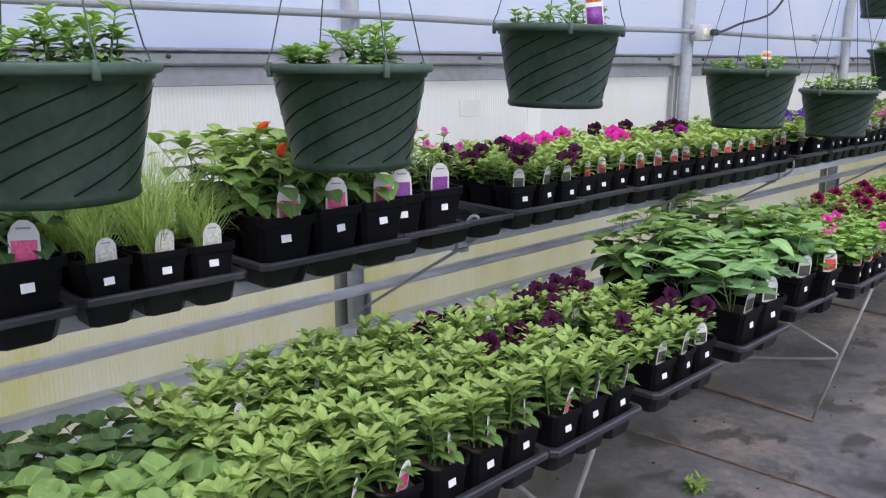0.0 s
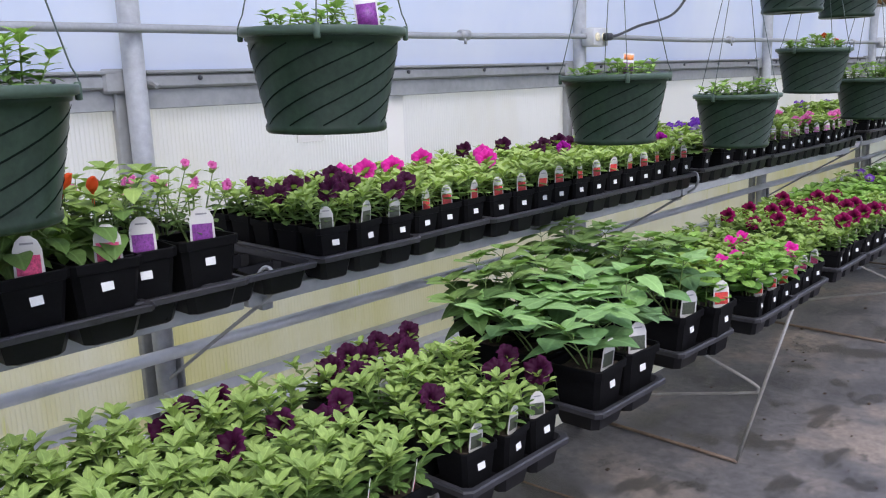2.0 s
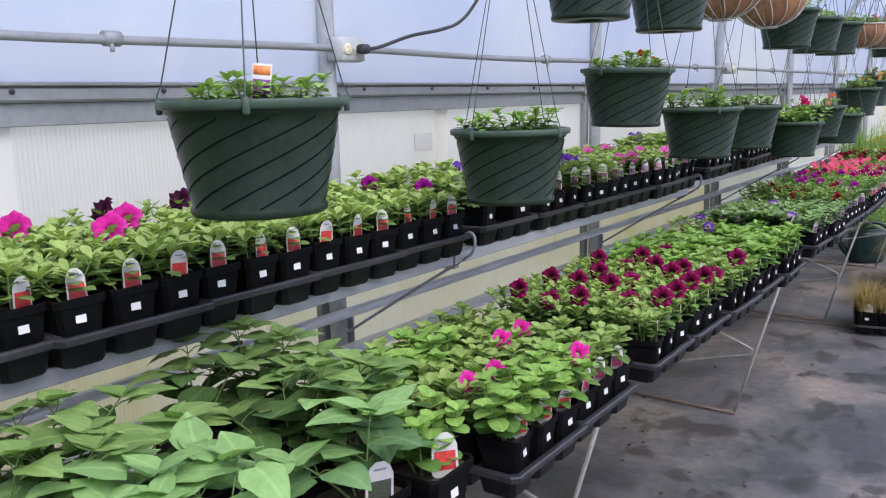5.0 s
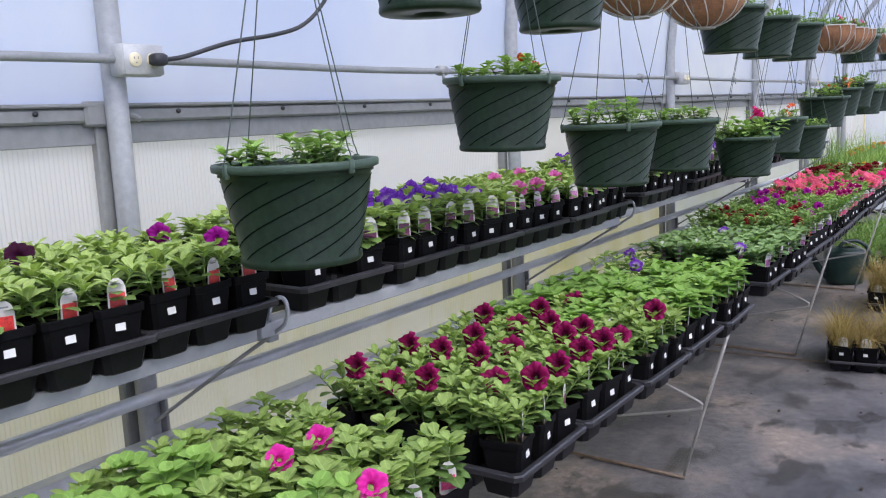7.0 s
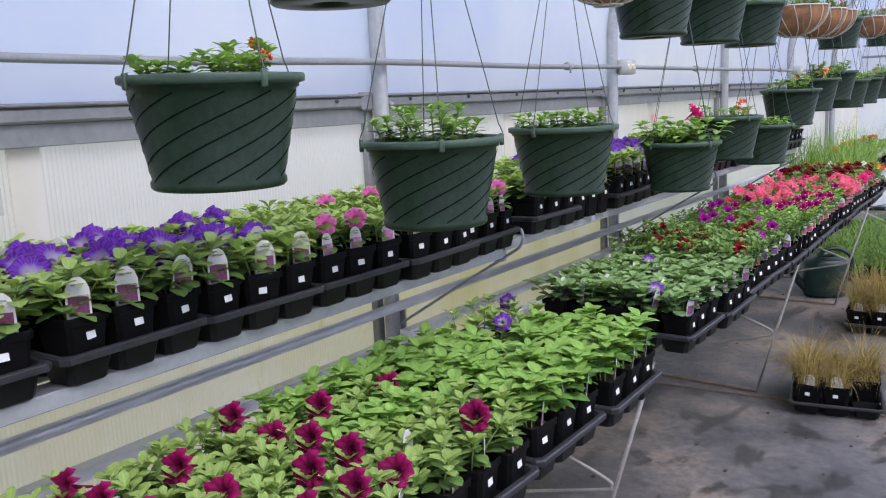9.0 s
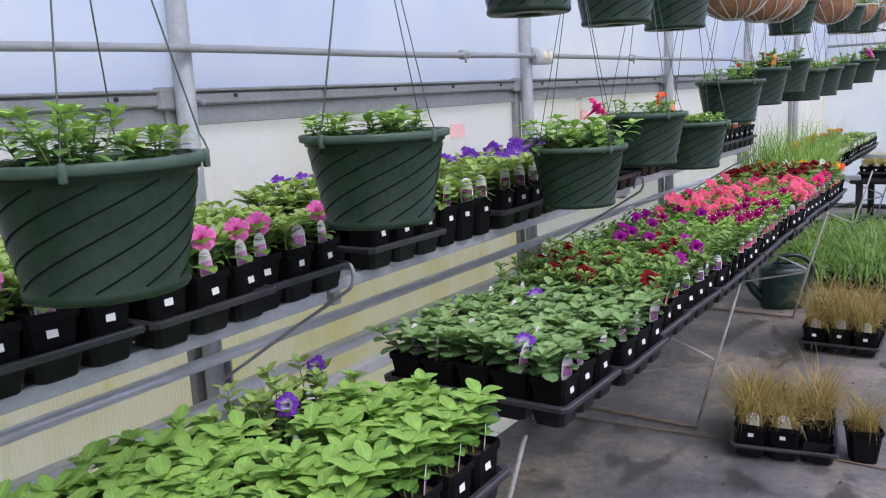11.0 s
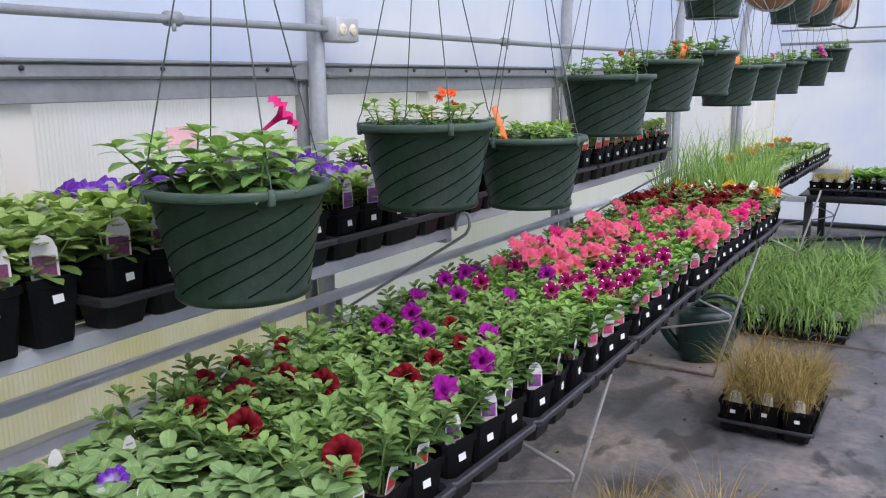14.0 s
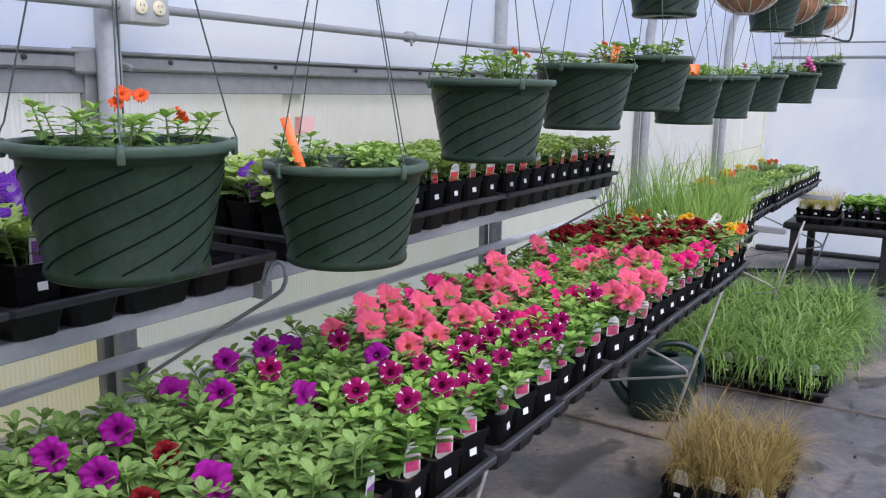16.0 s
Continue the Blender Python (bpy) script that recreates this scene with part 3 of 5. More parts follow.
POTS = {"small": (pot_mesh(0.0445, 0.108), 0.0445, 0.108), "big": (pot_mesh(0.064, 0.135), 0.064, 0.135)}
SOILS = {k: soil_mesh(h * 0.905, t * 0.88, FR) for k, (_, h, t) in POTS.items()}
STICK = {}
for k, (_, h, t) in POTS.items():
    q = Shape()
    w = 0.0088 if k == "small" else 0.0105
    box(q, (-0.0004, -w, -w), (0.0004, w, w))
    STICK[k] = q.mesh("price_sticker", [STICKER], False)

# kind: how the plant grows, its leaf, its blooms, its label print, its words
KINDS = {
    "plum": (dict(stems=5, height=0.072, length=0.042, width=0.021, nodes=4, lean=0.7, outline="spoon", pair=3, pitch=0.85, droop=0.75), "fresh", "plum", "dark", "dark plum petunia", 1),
    "magenta": (dict(stems=5, height=0.066, length=0.050, width=0.026, nodes=3, lean=0.75, outline="spoon", pair=3, pitch=0.85, droop=0.75), "pale", "magenta", "red", "pink-flowered petunia", 0.5),
    "pink": (dict(stems=5, height=0.066, length=0.050, width=0.026, nodes=3, lean=0.75, outline="spoon", pair=3, pitch=0.85, droop=0.75), "pale", "pink", "lilac", "pale pink petunia", 0.5),
    "mixed": (dict(stems=5, height=0.068, length=0.048, width=0.025, nodes=3, lean=0.75, outline="spoon", pair=3, pitch=0.85, droop=0.75), "pale", "purple", "orange", "purple and pink petunia", 0.5),
    "violet": (dict(stems=5, height=0.062, length=0.050, width=0.028, nodes=3, lean=0.75, outline="spoon", pair=3, pitch=0.85, droop=0.75), "pale", "violet", "purple", "violet petunia with pale throats", 1),
    "greenviolet": (dict(stems=7, height=0.075, length=0.052, width=0.034, lean=0.55, outline="blunt"), "pale", "violet", "plum", "green petunia with few violet flowers", 0),
    "redtag": (dict(stems=5, height=0.066, length=0.050, width=0.026, nodes=3, lean=0.75, outline="spoon", pair=3, pitch=0.85, droop=0.75), "pale", None, "red", "green bedding plant not yet in flower", 0),
    "helio": (dict(stems=5, height=0.098, length=0.050, width=0.021, nodes=5, lean=0.48, low=0.15, outline="spear", pair=3, pitch=1.0, droop=0.8, crown=5), "fresh", None, "rose", "bushy bedding plant with narrow leaves", 0),
    "round": (dict(stems=6, height=0.07, length=0.071, width=0.065, outline="round", lean=0.8, nodes=2, pair=2, crown=2, droop=0.9), "mid", None, "rose", "round-leaved seedling", 0),
    "darkround": (dict(stems=5, height=0.07, length=0.053, width=0.045, outline="round", lean=0.8, nodes=2, crown=3), "dark", None, "rose", "dark-leaved seedling", 0),
    "lowmagenta": (dict(stems=5, height=0.080, length=0.046, width=0.031, nodes=4, lean=0.7, outline="spoon", pair=3, pitch=0.85, droop=0.75), "fresh", "magenta", "rose", "magenta petunia", 0.75),
    "limey": (dict(stems=7, height=0.105, length=0.044, width=0.038, outline="round"), "lime", "magenta", "red", "lime-leaved geranium with pink buds", 0),
    "crimson": (dict(stems=6, height=0.080, length=0.044, width=0.023, nodes=4, lean=0.6, outline="spoon", pair=3, pitch=0.85, droop=0.75), "fresh", "crimson", "plum", "crimson petunia with black throats", 0.75),
    "leafy": (dict(stems=5, height=0.085, length=0.064, width=0.038, nodes=3, lean=0.6, outline="ovate", pair=3, pitch=0.75, droop=0.8, crown=4, rise=(0.3, 0.9)), "lime", None, "purple", "bright green petunia not yet in flower", 0),
    "greyviolet": (dict(stems=5, height=0.070, length=0.054, width=0.034, nodes=3, lean=0.7, outline="blunt", pair=3, pitch=0.7, droop=0.7, crown=4, rise=(0.3, 0.9)), "grey", "violet", "lilac", "soft grey-green petunia", 0.25),
    "darkred": (dict(stems=7, height=0.108, length=0.041, width=0.0205, nodes=5, lean=0.6, outline="spoon", pair=3, pitch=0.85, droop=0.75), "mid", "darkred", "red", "dark red petunia", 0.75),
    "purple": (dict(stems=7, height=0.108, length=0.041, width=0.0205, nodes=5, lean=0.6, outline="spoon", pair=3, pitch=0.85, droop=0.75), "mid", "purple", "purple", "purple petunia", 0.75),
    "star": (dict(stems=7, height=0.100, length=0.040, width=0.0215, nodes=5, lean=0.6, outline="spoon", pair=3, pitch=0.85, droop=0.75), "lime", "star", "rose", "crimson and white star petunia", 1),
    "coral": (dict(stems=7, height=0.100, length=0.040, width=0.0215, nodes=5, lean=0.6, outline="spoon", pair=3, pitch=0.85, droop=0.75), "mid", "coral", "rose", "coral petunia in full flower", 1),
    "hotpink": (dict(stems=7, height=0.100, length=0.040, width=0.0215, nodes=5, lean=0.6, outline="spoon", pair=3, pitch=0.85, droop=0.75), "fresh", "hotpink", "rose", "hot pink petunia in full flower", 1),
    "latered": (dict(stems=6, height=0.12, length=0.052, width=0.031), "mid", "darkred", "red", "dark red petunia", 2),
    "marigold": (dict(stems=6, height=0.10, length=0.047, width=0.022), "mid", "yellow", "orange", "yellow and orange marigold", 2),
    "whiteflower": (dict(stems=6, height=0.09, length=0.042, width=0.022), "mid", "white", "green", "white-flowered bedding plant", 2),
    "succulent": (dict(stems=5, height=0.05, length=0.031, width=0.022, outline="round"), "grey", "coral", "green", "small pale succulent", 0),
}
PROTO = {}
NAMES = {"plum": "plum_petunia", "magenta": "pink_petunia", "pink": "pale_petunia", "mixed": "mixed_petunia", "violet": "violet_petunia", "greenviolet": "green_petunia", "redtag": "bedding_plant",
         "helio": "bushy_seedling", "limey": "potted_geranium", "lowmagenta": "magenta_petunia", "crimson": "crimson_petunia", "leafy": "leafy_petunia", "greyviolet": "soft_petunia", "darkred": "red_petunia",
         "purple": "purple_petunia", "star": "star_petunia", "coral": "coral_petunia", "hotpink": "hot_pink_petunia", "latered": "red_petunia", "marigold": "potted_marigold", "succulent": "potted_succulent",
         "greyplain": "soft_petunia", "latebud": "young_petunia", "broadleaf": "broad_leaved_plant", "broaddark": "broad_leaved_plant", "flame": "orange_flowered_plant", "lacy": "pink_flowered_plant"}


def proto(kind, front, variant, pot="small"):
    """One potted plant with its parts, made once for each kind, row and variant; copies share its meshes."""
    key = (kind, front, variant, pot)
    if key in PROTO:
        return PROTO[key]
    how, leafkind, flower, tagprint, words, blooms = KINDS[kind]
    rng = random.Random(str(key[::3]) + str(variant))
    me, half, tall = POTS[pot]
    ob = new(NAMES.get(kind, "potted_seedling"), me)
    tagged(ob, words + " in a black pot", "potted plant", kind + " plants in trays")
    part("soil", SOILS[pot], None, ob)
    s, tips = bush(rng, **how)
    base = part("foliage", s, foliage(leafkind), ob, "", pose(0, 0, tall * 0.87, 0, 0, 0))
    many = {0: (0, 0, 0, 0), 0.25: (0, 0, 0, 1), 0.75: (0, 0, 1, 1), 0.5: (0, 0, 0, 1), 1: (0, 1, 1, 2), 2: (1, 2, 2, 3), 3: (2, 3, 3, 4)}[blooms][variant % 4] if flower else 0
    for k in range(many):
        at, yaw, tilt = tips[k % len(tips)]
        f = flower if kind not in ("mixed",) else ("purple", "pink", "plum", "magenta")[k % 4]
        if kind == "purple" and front and variant % 4 == 3 and k == 1:
            f = "bluewhite"
        if kind == "coral" and k == 2:
            f = "hotpink"
        if kind == "marigold" and k == 1:
            f = "orange"
        if kind == "flame":
            q = Shape()
            tube(q, bend([(0, 0, -0.05), (0, 0, 0.0), (0.004, 0, 0.03), (0.012, 0.002, 0.058), (0.024, 0.003, 0.078)], 4), [0.003] * 4 + [0.004, 0.008, 0.011, 0.013, 0.014, 0.0135, 0.012, 0.010, 0.008, 0.0055, 0.003, 0.002, 0.0008], 8)
            part("flower_spike", q, PETAL["orange"], ob, "upright orange flower spike", Matrix.Translation((at.x, at.y, at.z + tall * 0.87 + 0.012)) @ Euler((rng.uniform(-0.2, 0.2), 0.75, rng.uniform(-1.6, 0.2))).to_matrix().to_4x4() @ Matrix.Scale(0.72, 4))
            continue
        size = {"star": 0.85, "marigold": 0.75, "whiteflower": 0.75, "violet": 1.55, "greenviolet": 1.2, "crimson": 1.3, "lowmagenta": 1.2, "purple": 1.2, "plum": 1.2, "darkred": 1.0, "coral": 1.35, "hotpink": 1.30, "lacy": 0.42, "latebud": 0.9, "pink": 0.9, "limey": 0.8}.get(kind, 1.1)
        face = rng.uniform(-1.5, 0.4)
        add_bloom(ob, f, (at.x * 1.05, at.y * 1.05, at.z + tall * 0.87 + 0.018), face, rng.uniform(0.65, 1.35), rng, size * rng.uniform(0.85, 1.12))
    if front:
        part("price_sticker", STICK[pot], None, ob, "", Matrix.Translation((half * 0.885, rng.uniform(-0.004, 0.004), tall * 0.70)) @ Euler((rng.uniform(-0.06, 0.06), -0.12, 0)).to_matrix().to_4x4())
        big = kind in ("greenviolet", "violet", "round", "darkround") or pot == "big"
        tag_part(ob, (half * (0.60 if not big else 0.70), rng.uniform(-0.012, 0.012), tall * 0.86), tagprint, 0.046 if pot == "big" else (0.041 if big else 0.031), 0.078 if big else 0.060, rng.uniform(-0.2, 0.1), rng.uniform(0.25, 0.8) if kind in ("crimson", "leafy", "helio") else rng.uniform(-0.75, 0.1))
    elif kind == "greenviolet" or (variant in (1, 3) and kind in ("greyviolet", "greyplain", "leafy")) or (variant == 1 and kind in ("violet", "crimson", "pink", "helio", "darkred", "purple")):
        big = kind in ("greenviolet", "violet")
        tag_part(ob, (half * 0.5, rng.uniform(-0.02, 0.02), tall * 0.86), tagprint, 0.034 if big else 0.026, 0.088 if big else 0.085, rng.uniform(-0.25, 0.1), rng.uniform(-0.75, 0.1))
    PROTO[key] = ob
    ob["made"] = 0
    return ob


def place(ob, m):
    """Moves the first one into place; later ones are copies."""
    if ob["made"] == 0:
        ob["made"] = 1
        ob.matrix_basis = m
        return ob
    c = copy_thing(ob, m)
    return c


TRAYS = {}


def tray(across, along, pitch, m, label):
    key = (across, along, pitch)
    if key not in TRAYS:
        TRAYS[key] = tray_mesh(*key)
    ob = new("plant_tray", TRAYS[key][0])
    ob.matrix_basis = m
    part("rim", TRAYS[key][1], None, ob)
    return tagged(ob, label, "plant tray", "black carrying trays")


# ---- the tunnel: floor, hoops, rails, sheets ----
BAY, FIRST, POLE_X = 1.823, 2.812, -1.43
ENDS = (-2.66, 15.45)
POLES = [FIRST + BAY * k - (0.055 if k < 1 else 0.0) for k in range(-3, 8)]
MIDDLE, HALF, SPRING, RISE = 1.85, 3.28, 1.80, 1.70

s = Shape()
s.add([(x, y, -0.06) for x, y in ((-600, -600), (600, -600), (600, 600), (-600, 600))], [(0, 1, 2, 3)])
tagged(part("ground", s, GROUND), "dry grassy ground outside the greenhouse", "ground", "", "structure")
s, nx, ny = Shape(), 40, 100
fr = random.Random(3)
v = []
for j in range(ny + 1):
    for i in range(nx + 1):
        x, y = -1.52 + 6.8 * i / nx, ENDS[0] - 0.05 + (ENDS[1] - ENDS[0] + 0.1) * j / ny
        v.append((x, y, 0.006 * (noise.noise((x * 1.3, y * 1.3, 0)) - 0.6)))
s.add(v, [(j * (nx + 1) + i, j * (nx + 1) + i + 1, (j + 1) * (nx + 1) + i + 1, (j + 1) * (nx + 1) + i) for j in range(ny) for i in range(nx)])
tagged(part("floor", s, FLOOR), "dusty black woven ground cover with damp patches", "floor", "", "structure")
s = Shape()
for y in (4.05, 8.35, 11.2):
    tube(s, bend([(-1.3, y, 0.004), (-0.2, y + 0.06, 0.004), (1.5, y - 0.03, 0.004), (4.0, y + 0.1, 0.004)], 10), 0.004, 5)
tagged(part("floor_seam", s, RUST), "frayed seam between strips of ground cover", "floor", "", "structure")


def arc(side, grow=0.0, n=14):
    out = []
    for k in range(n + 1):
        a = math.pi / 2 * k / n
        out.append((MIDDLE + side * (HALF + grow) * math.cos(a), SPRING + (RISE + grow) * math.sin(a)))
    return out


hoop_mesh = None
for y in POLES:
    s = Shape()
    left, right = arc(-1), arc(1)
    line = [(POLE_X, 0, -0.05), (POLE_X, 0, 0.8), (POLE_X, 0, 1.4)] + [(x, 0, z) for x, z in left] + [(x, 0, z) for x, z in reversed(right[:-1])] + [(MIDDLE + HALF, 0, 0.8), (MIDDLE + HALF, 0, -0.05)]
    if hoop_mesh is None:
        hoop_mesh = tube(s, line, 0.0265, 14).mesh("hoop", [POLEMAT])
    ob = new("greenhouse_hoop", hoop_mesh)
    ob.matrix_basis = pose(0, y, 0)
    tagged(ob, "galvanised steel hoop that carries the plastic roof", "hoop", "greenhouse hoops", "structure")


def film(name, strips, y0, y1, label, ny=70, mat=FILM, wrinkle=0.006):
    """Plastic film over a line of (x, z) points, with slack wrinkles between hoops."""
    s, n = Shape(), len(strips)
    v = []
    for j in range(ny + 1):
        y = y0 + (y1 - y0) * j / ny
        for i, (x, z) in enumerate(strips):
            w = wrinkle * (noise.noise((x * 2.2 + z, y * 2.8, z * 2.5)) - 0.5)
            v.append((x + w, y, z + w))
    s.add(v, [(j * n + i, j * n + i + 1, (j + 1) * n + i + 1, (j + 1) * n + i) for j in range(ny) for i in range(n - 1)])
    ob = part(name, s, mat)
    ob.visible_shadow = False
    return tagged(ob, label, "plastic sheet", "", "structure")


over = 0.034
roof = [(POLE_X - over, z) for z in (1.535, 1.57)] + arc(-1, over)[1:] + list(reversed(arc(1, over)[:-1])) + [(MIDDLE + HALF + over, 1.57), (MIDDLE + HALF + over, 1.535)]
film("roof_film", roof, ENDS[0], ENDS[1], "bluish white translucent plastic film over the hoops", 120)
film("wall_east", [(MIDDLE + HALF + over, z) for z in (1.535, 1.0, 0.5, 0.0)], ENDS[0], ENDS[1], "translucent plastic side wall", 20)
for name, y in (("wall_south", ENDS[0]), ("wall_north", ENDS[1])):
    s = Shape()
    L = [(POLE_X - over, 0.0), (POLE_X - over, 0.8)] + arc(-1, over) + list(reversed(arc(1, over)[:-1])) + [(MIDDLE + HALF + over, 0.8), (MIDDLE + HALF + over, 0.0)]
    # a fan of strips from the floor up to the arch
    top = [(x, z) for x, z in L if z >= SPRING - 0.01]
    v, n = [], len(top)
    for x, z in top:
        for k in range(13):
            zz = z * k / 12
            v.append((x, y + 0.004 * noise.noise((x * 3, zz * 3, y)), zz))
    s.add(v, [(i * 13 + k, (i + 1) * 13 + k, (i + 1) * 13 + k + 1, i * 13 + k + 1) for i in range(n - 1) for k in range(12)])
    ob = part(name, s, FILM)
    ob.visible_shadow = False
    tagged(ob, "translucent plastic film end wall", "wall", "", "structure")
s = Shape()
for z, r in ((1.80, 0.014), (1.93, 0.008)):
    tube(s, [(POLE_X, ENDS[1] - 0.05, z), (MIDDLE + HALF, ENDS[1] - 0.05, z)], r, 8)
for x in (0.2, 1.85, 3.4):
    tube(s, [(x, ENDS[1] - 0.05, 0.0), (x, ENDS[1] - 0.05, 2.9)], 0.02, 8)
tagged(part("end_wall_frame", s, GALV), "steel rails of the end wall", "frame", "", "structure")
s = Shape()
box(s, (POLE_X, ENDS[1] - 0.10, 0), (MIDDLE + HALF, ENDS[1] - 0.04, 0.045), 0.006)
tube(s, bend([(-1.35, 14.15, 0.02), (-0.8, 14.5, 0.02), (-0.1, 14.95, 0.02), (1.2, 15.2, 0.02)], 8), 0.018, 8)
tagged(part("base_board", s, RUBBER), "dark base board and hose along the end wall", "board", "", "structure")

# twin-wall side sheets bay by bay, with real flutes
flute = 0.0115
SCREW = Shape()
tube(SCREW, [(-1.456, 0, 1.520), (-1.446, 0, 1.520)], 0.006, 6)
SCREW = SCREW.mesh("screw", [RUBBER])
for k in range(len(POLES) - 1):
    y0, y1 = POLES[k] + 0.002, POLES[k + 1] - 0.002
    for name, mat, z0, z1 in (("wall_west_upper", POLYC, 0.98, 1.47), ("wall_west_lower", SKIRT if y0 < 8.0 else GREYSKIRT, -0.02, 0.976)):
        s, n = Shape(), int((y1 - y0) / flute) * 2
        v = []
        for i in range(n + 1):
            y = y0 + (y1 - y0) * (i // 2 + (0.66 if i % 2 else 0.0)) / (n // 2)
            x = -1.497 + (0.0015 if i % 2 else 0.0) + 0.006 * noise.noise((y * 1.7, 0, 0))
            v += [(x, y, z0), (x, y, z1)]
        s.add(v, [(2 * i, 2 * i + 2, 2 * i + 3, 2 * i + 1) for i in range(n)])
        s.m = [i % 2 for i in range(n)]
        ob = part(name, s, [mat, WEB if mat == POLYC else SKIRTWEB if mat == SKIRT else GREYWEB], None, "", None, False)
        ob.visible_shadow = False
        tagged(ob, "ribbed milky twin-wall plastic sheet, yellow grass light painted low down", "wall", "", "structure")
    # seam strip and channel under the film
    s = Shape()
    seam = y0 + 0.62 + 0.25 * (k % 2)
    box(s, (-1.494, seam, 0.98), (-1.491, seam + 0.075, 1.446))
    joint = part("sheet_joint", s, JOINT, None, "", None, False)
    joint.visible_shadow = False
    tagged(joint, "overlap joint between two plastic sheets", "trim", "", "structure")
    s = Shape()
    a, b = y0 + 0.035, y1 - 0.035
    box(s, (-1.490, a, 1.446), (-1.470, b, 1.497), 0.002)
    channel = tagged(part("film_channel", s, GREYPAINT, None, "", None, False), "grey aluminium channel that clamps the film", "channel", "", "structure")
    for name, lo, hi, edge in (("clamp_bar", (-1.488, a, 1.497), (-1.452, b, 1.532), 0.006), ("drip_edge", (-1.488, a, 1.532), (-1.444, b, 1.541), 0.003)):
        part(name, box(Shape(), lo, hi, edge), GREYPAINT, channel, "", None, False)
    for q in range(5):
        part("screw", SCREW, None, channel, "", pose(0, a + 0.15 + q * (b - a - 0.3) / 4, 0))
for y in POLES[:-1]:
    s = Shape()
    box(s, (-1.488, y - 0.040, 0.0), (-1.460, y - 0.004, 1.50), 0.004)
    box(s, (-1.492, y - 0.070, 1.488), (-1.445, y - 0.006, 1.546), 0.006)
    tube(s, [(-1.45, y + 0.03, 1.515), (-1.425, y + 0.045, 1.508), (-1.415, y + 0.05, 1.50)], 0.007, 6)
    tagged(part("wall_post", s, GREYPAINT, None, "", None, False), "grey wall post with a clamp bracket", "post", "", "structure")

# electric conduit and outlets
s = Shape()
RAIL_X, RAIL_Z = -1.388, 1.634
tube(s, bend([(RAIL_X, y, RAIL_Z + 0.004 * math.sin(y * 3.1)) for y in np.arange(ENDS[0] + 0.1, ENDS[1] - 0.1, 0.9)], 4), 0.0105, 10)
for y in (0.6, 3.9, 5.9, 7.72, 9.4, 11.4):
    tube(s, [(RAIL_X, y - 0.02, RAIL_Z), (RAIL_X, y + 0.02, RAIL_Z)], 0.0175, 10)
    box(s, (RAIL_X + 0.010, y - 0.012, RAIL_Z - 0.03), (RAIL_X + 0.016, y - 0.004, RAIL_Z - 0.012))
tagged(part("conduit", s, CONDUIT), "grey electrical conduit along the hoops", "conduit", "", "structure")


def outlet(y, plugged):
    top = new("electrical_outlet")
    top.matrix_basis = pose(RAIL_X + 0.012, y, RAIL_Z)
    s = Shape()
    box(s, (-0.03, -0.055, -0.036), (0.022, 0.055, 0.036), 0.005)
    part("outlet_box", s, BOXMAT, top)
    s = Shape()
    box(s, (0.022, -0.052, -0.033), (0.025, 0.052, 0.033), 0.001)
    part("cover_plate", s, BOXMAT, top, "grey metal cover plate")
    for k in (-1, 1):
        s = Shape()
        lathe(s, [(0.0, 0.006), (0.014, 0.006), (0.0165, 0.004), (0.0165, 0.0)], 16)
        sock = part("socket", s, CREAM, top, "cream socket", Matrix.Translation((0.024, k * 0.024, 0)) @ Euler((0, math.pi / 2, 0)).to_matrix().to_4x4())
        s = Shape()
        for u, w in ((0.005, -0.004), (-0.005, -0.004)):
            box(s, (w - 0.003, u - 0.001, 0.006), (w + 0.003, u + 0.001, 0.0065))
        tube(s, [(0.007, 0, 0.006), (0.007, 0, 0.0066)], 0.002, 6)
        part("slot", s, INK, sock)
    tagged(top, "grey outlet box with two cream sockets on the conduit", "outlet", "outlets along the conduit")
    if plugged:
        s = Shape()
        box(s, (0.026, 0.008, -0.014), (0.058, 0.044, 0.014), 0.005)
        q = part("plug", s, RUBBER)
        q.matrix_basis = pose(RAIL_X + 0.012, y, RAIL_Z)
        q.name = "power_cord"
        tagged(q, "black power cord plugged into the outlet", "cord")
        s = Shape()
        tube(s, bend([(0.045, 0.044, 0), (0.05, 0.10, 0.010), (0.07, 0.22, 0.045), (0.085, 0.36, 0.07), (0.10, 0.45, 0.10), (0.12, 0.52, 0.17), (0.18, 0.60, 0.34), (0.30, 0.75, 0.62), (0.5, 1.1, 0.85)], 8), 0.0055, 8)
        part("cord", s, RUBBER, q)


outlet(4.665, True)
outlet(8.335, False)
outlet(0.99, False)
outlet(11.97, False)

# ---- benches: shelf, lower bench, braces, stands ----
# the sections between the hoops hang at slightly different heights
def shelf_z(y):
    return 1.073 if y < 6.42 else 1.092 if y < 8.25 else 1.115


def low_z(y):
    return 0.752 if y < 6.42 else 0.768


SHELF_END, LOW_END = 10.15, 14.1


shelf = tagged(new("plant_shelf"), "galvanised shelf of bars hung on the hoops", "shelf")
bench = tagged(new("plant_bench"), "galvanised bench of bars below the shelf", "bench")


def bar(name, x0, x1, z0, z1, y0, y1, under, lip=False, mat=None):
    s = Shape()
    box(s, (x0, y0, z0), (x1, y1, z1), 0.002)
    if lip:
        box(s, (x0 - 0.030, y0, z1 - 0.004), (x0 + 0.001, y1, z1), 0.001)
    return part(name, s, mat or GALV, under, "", None, False)


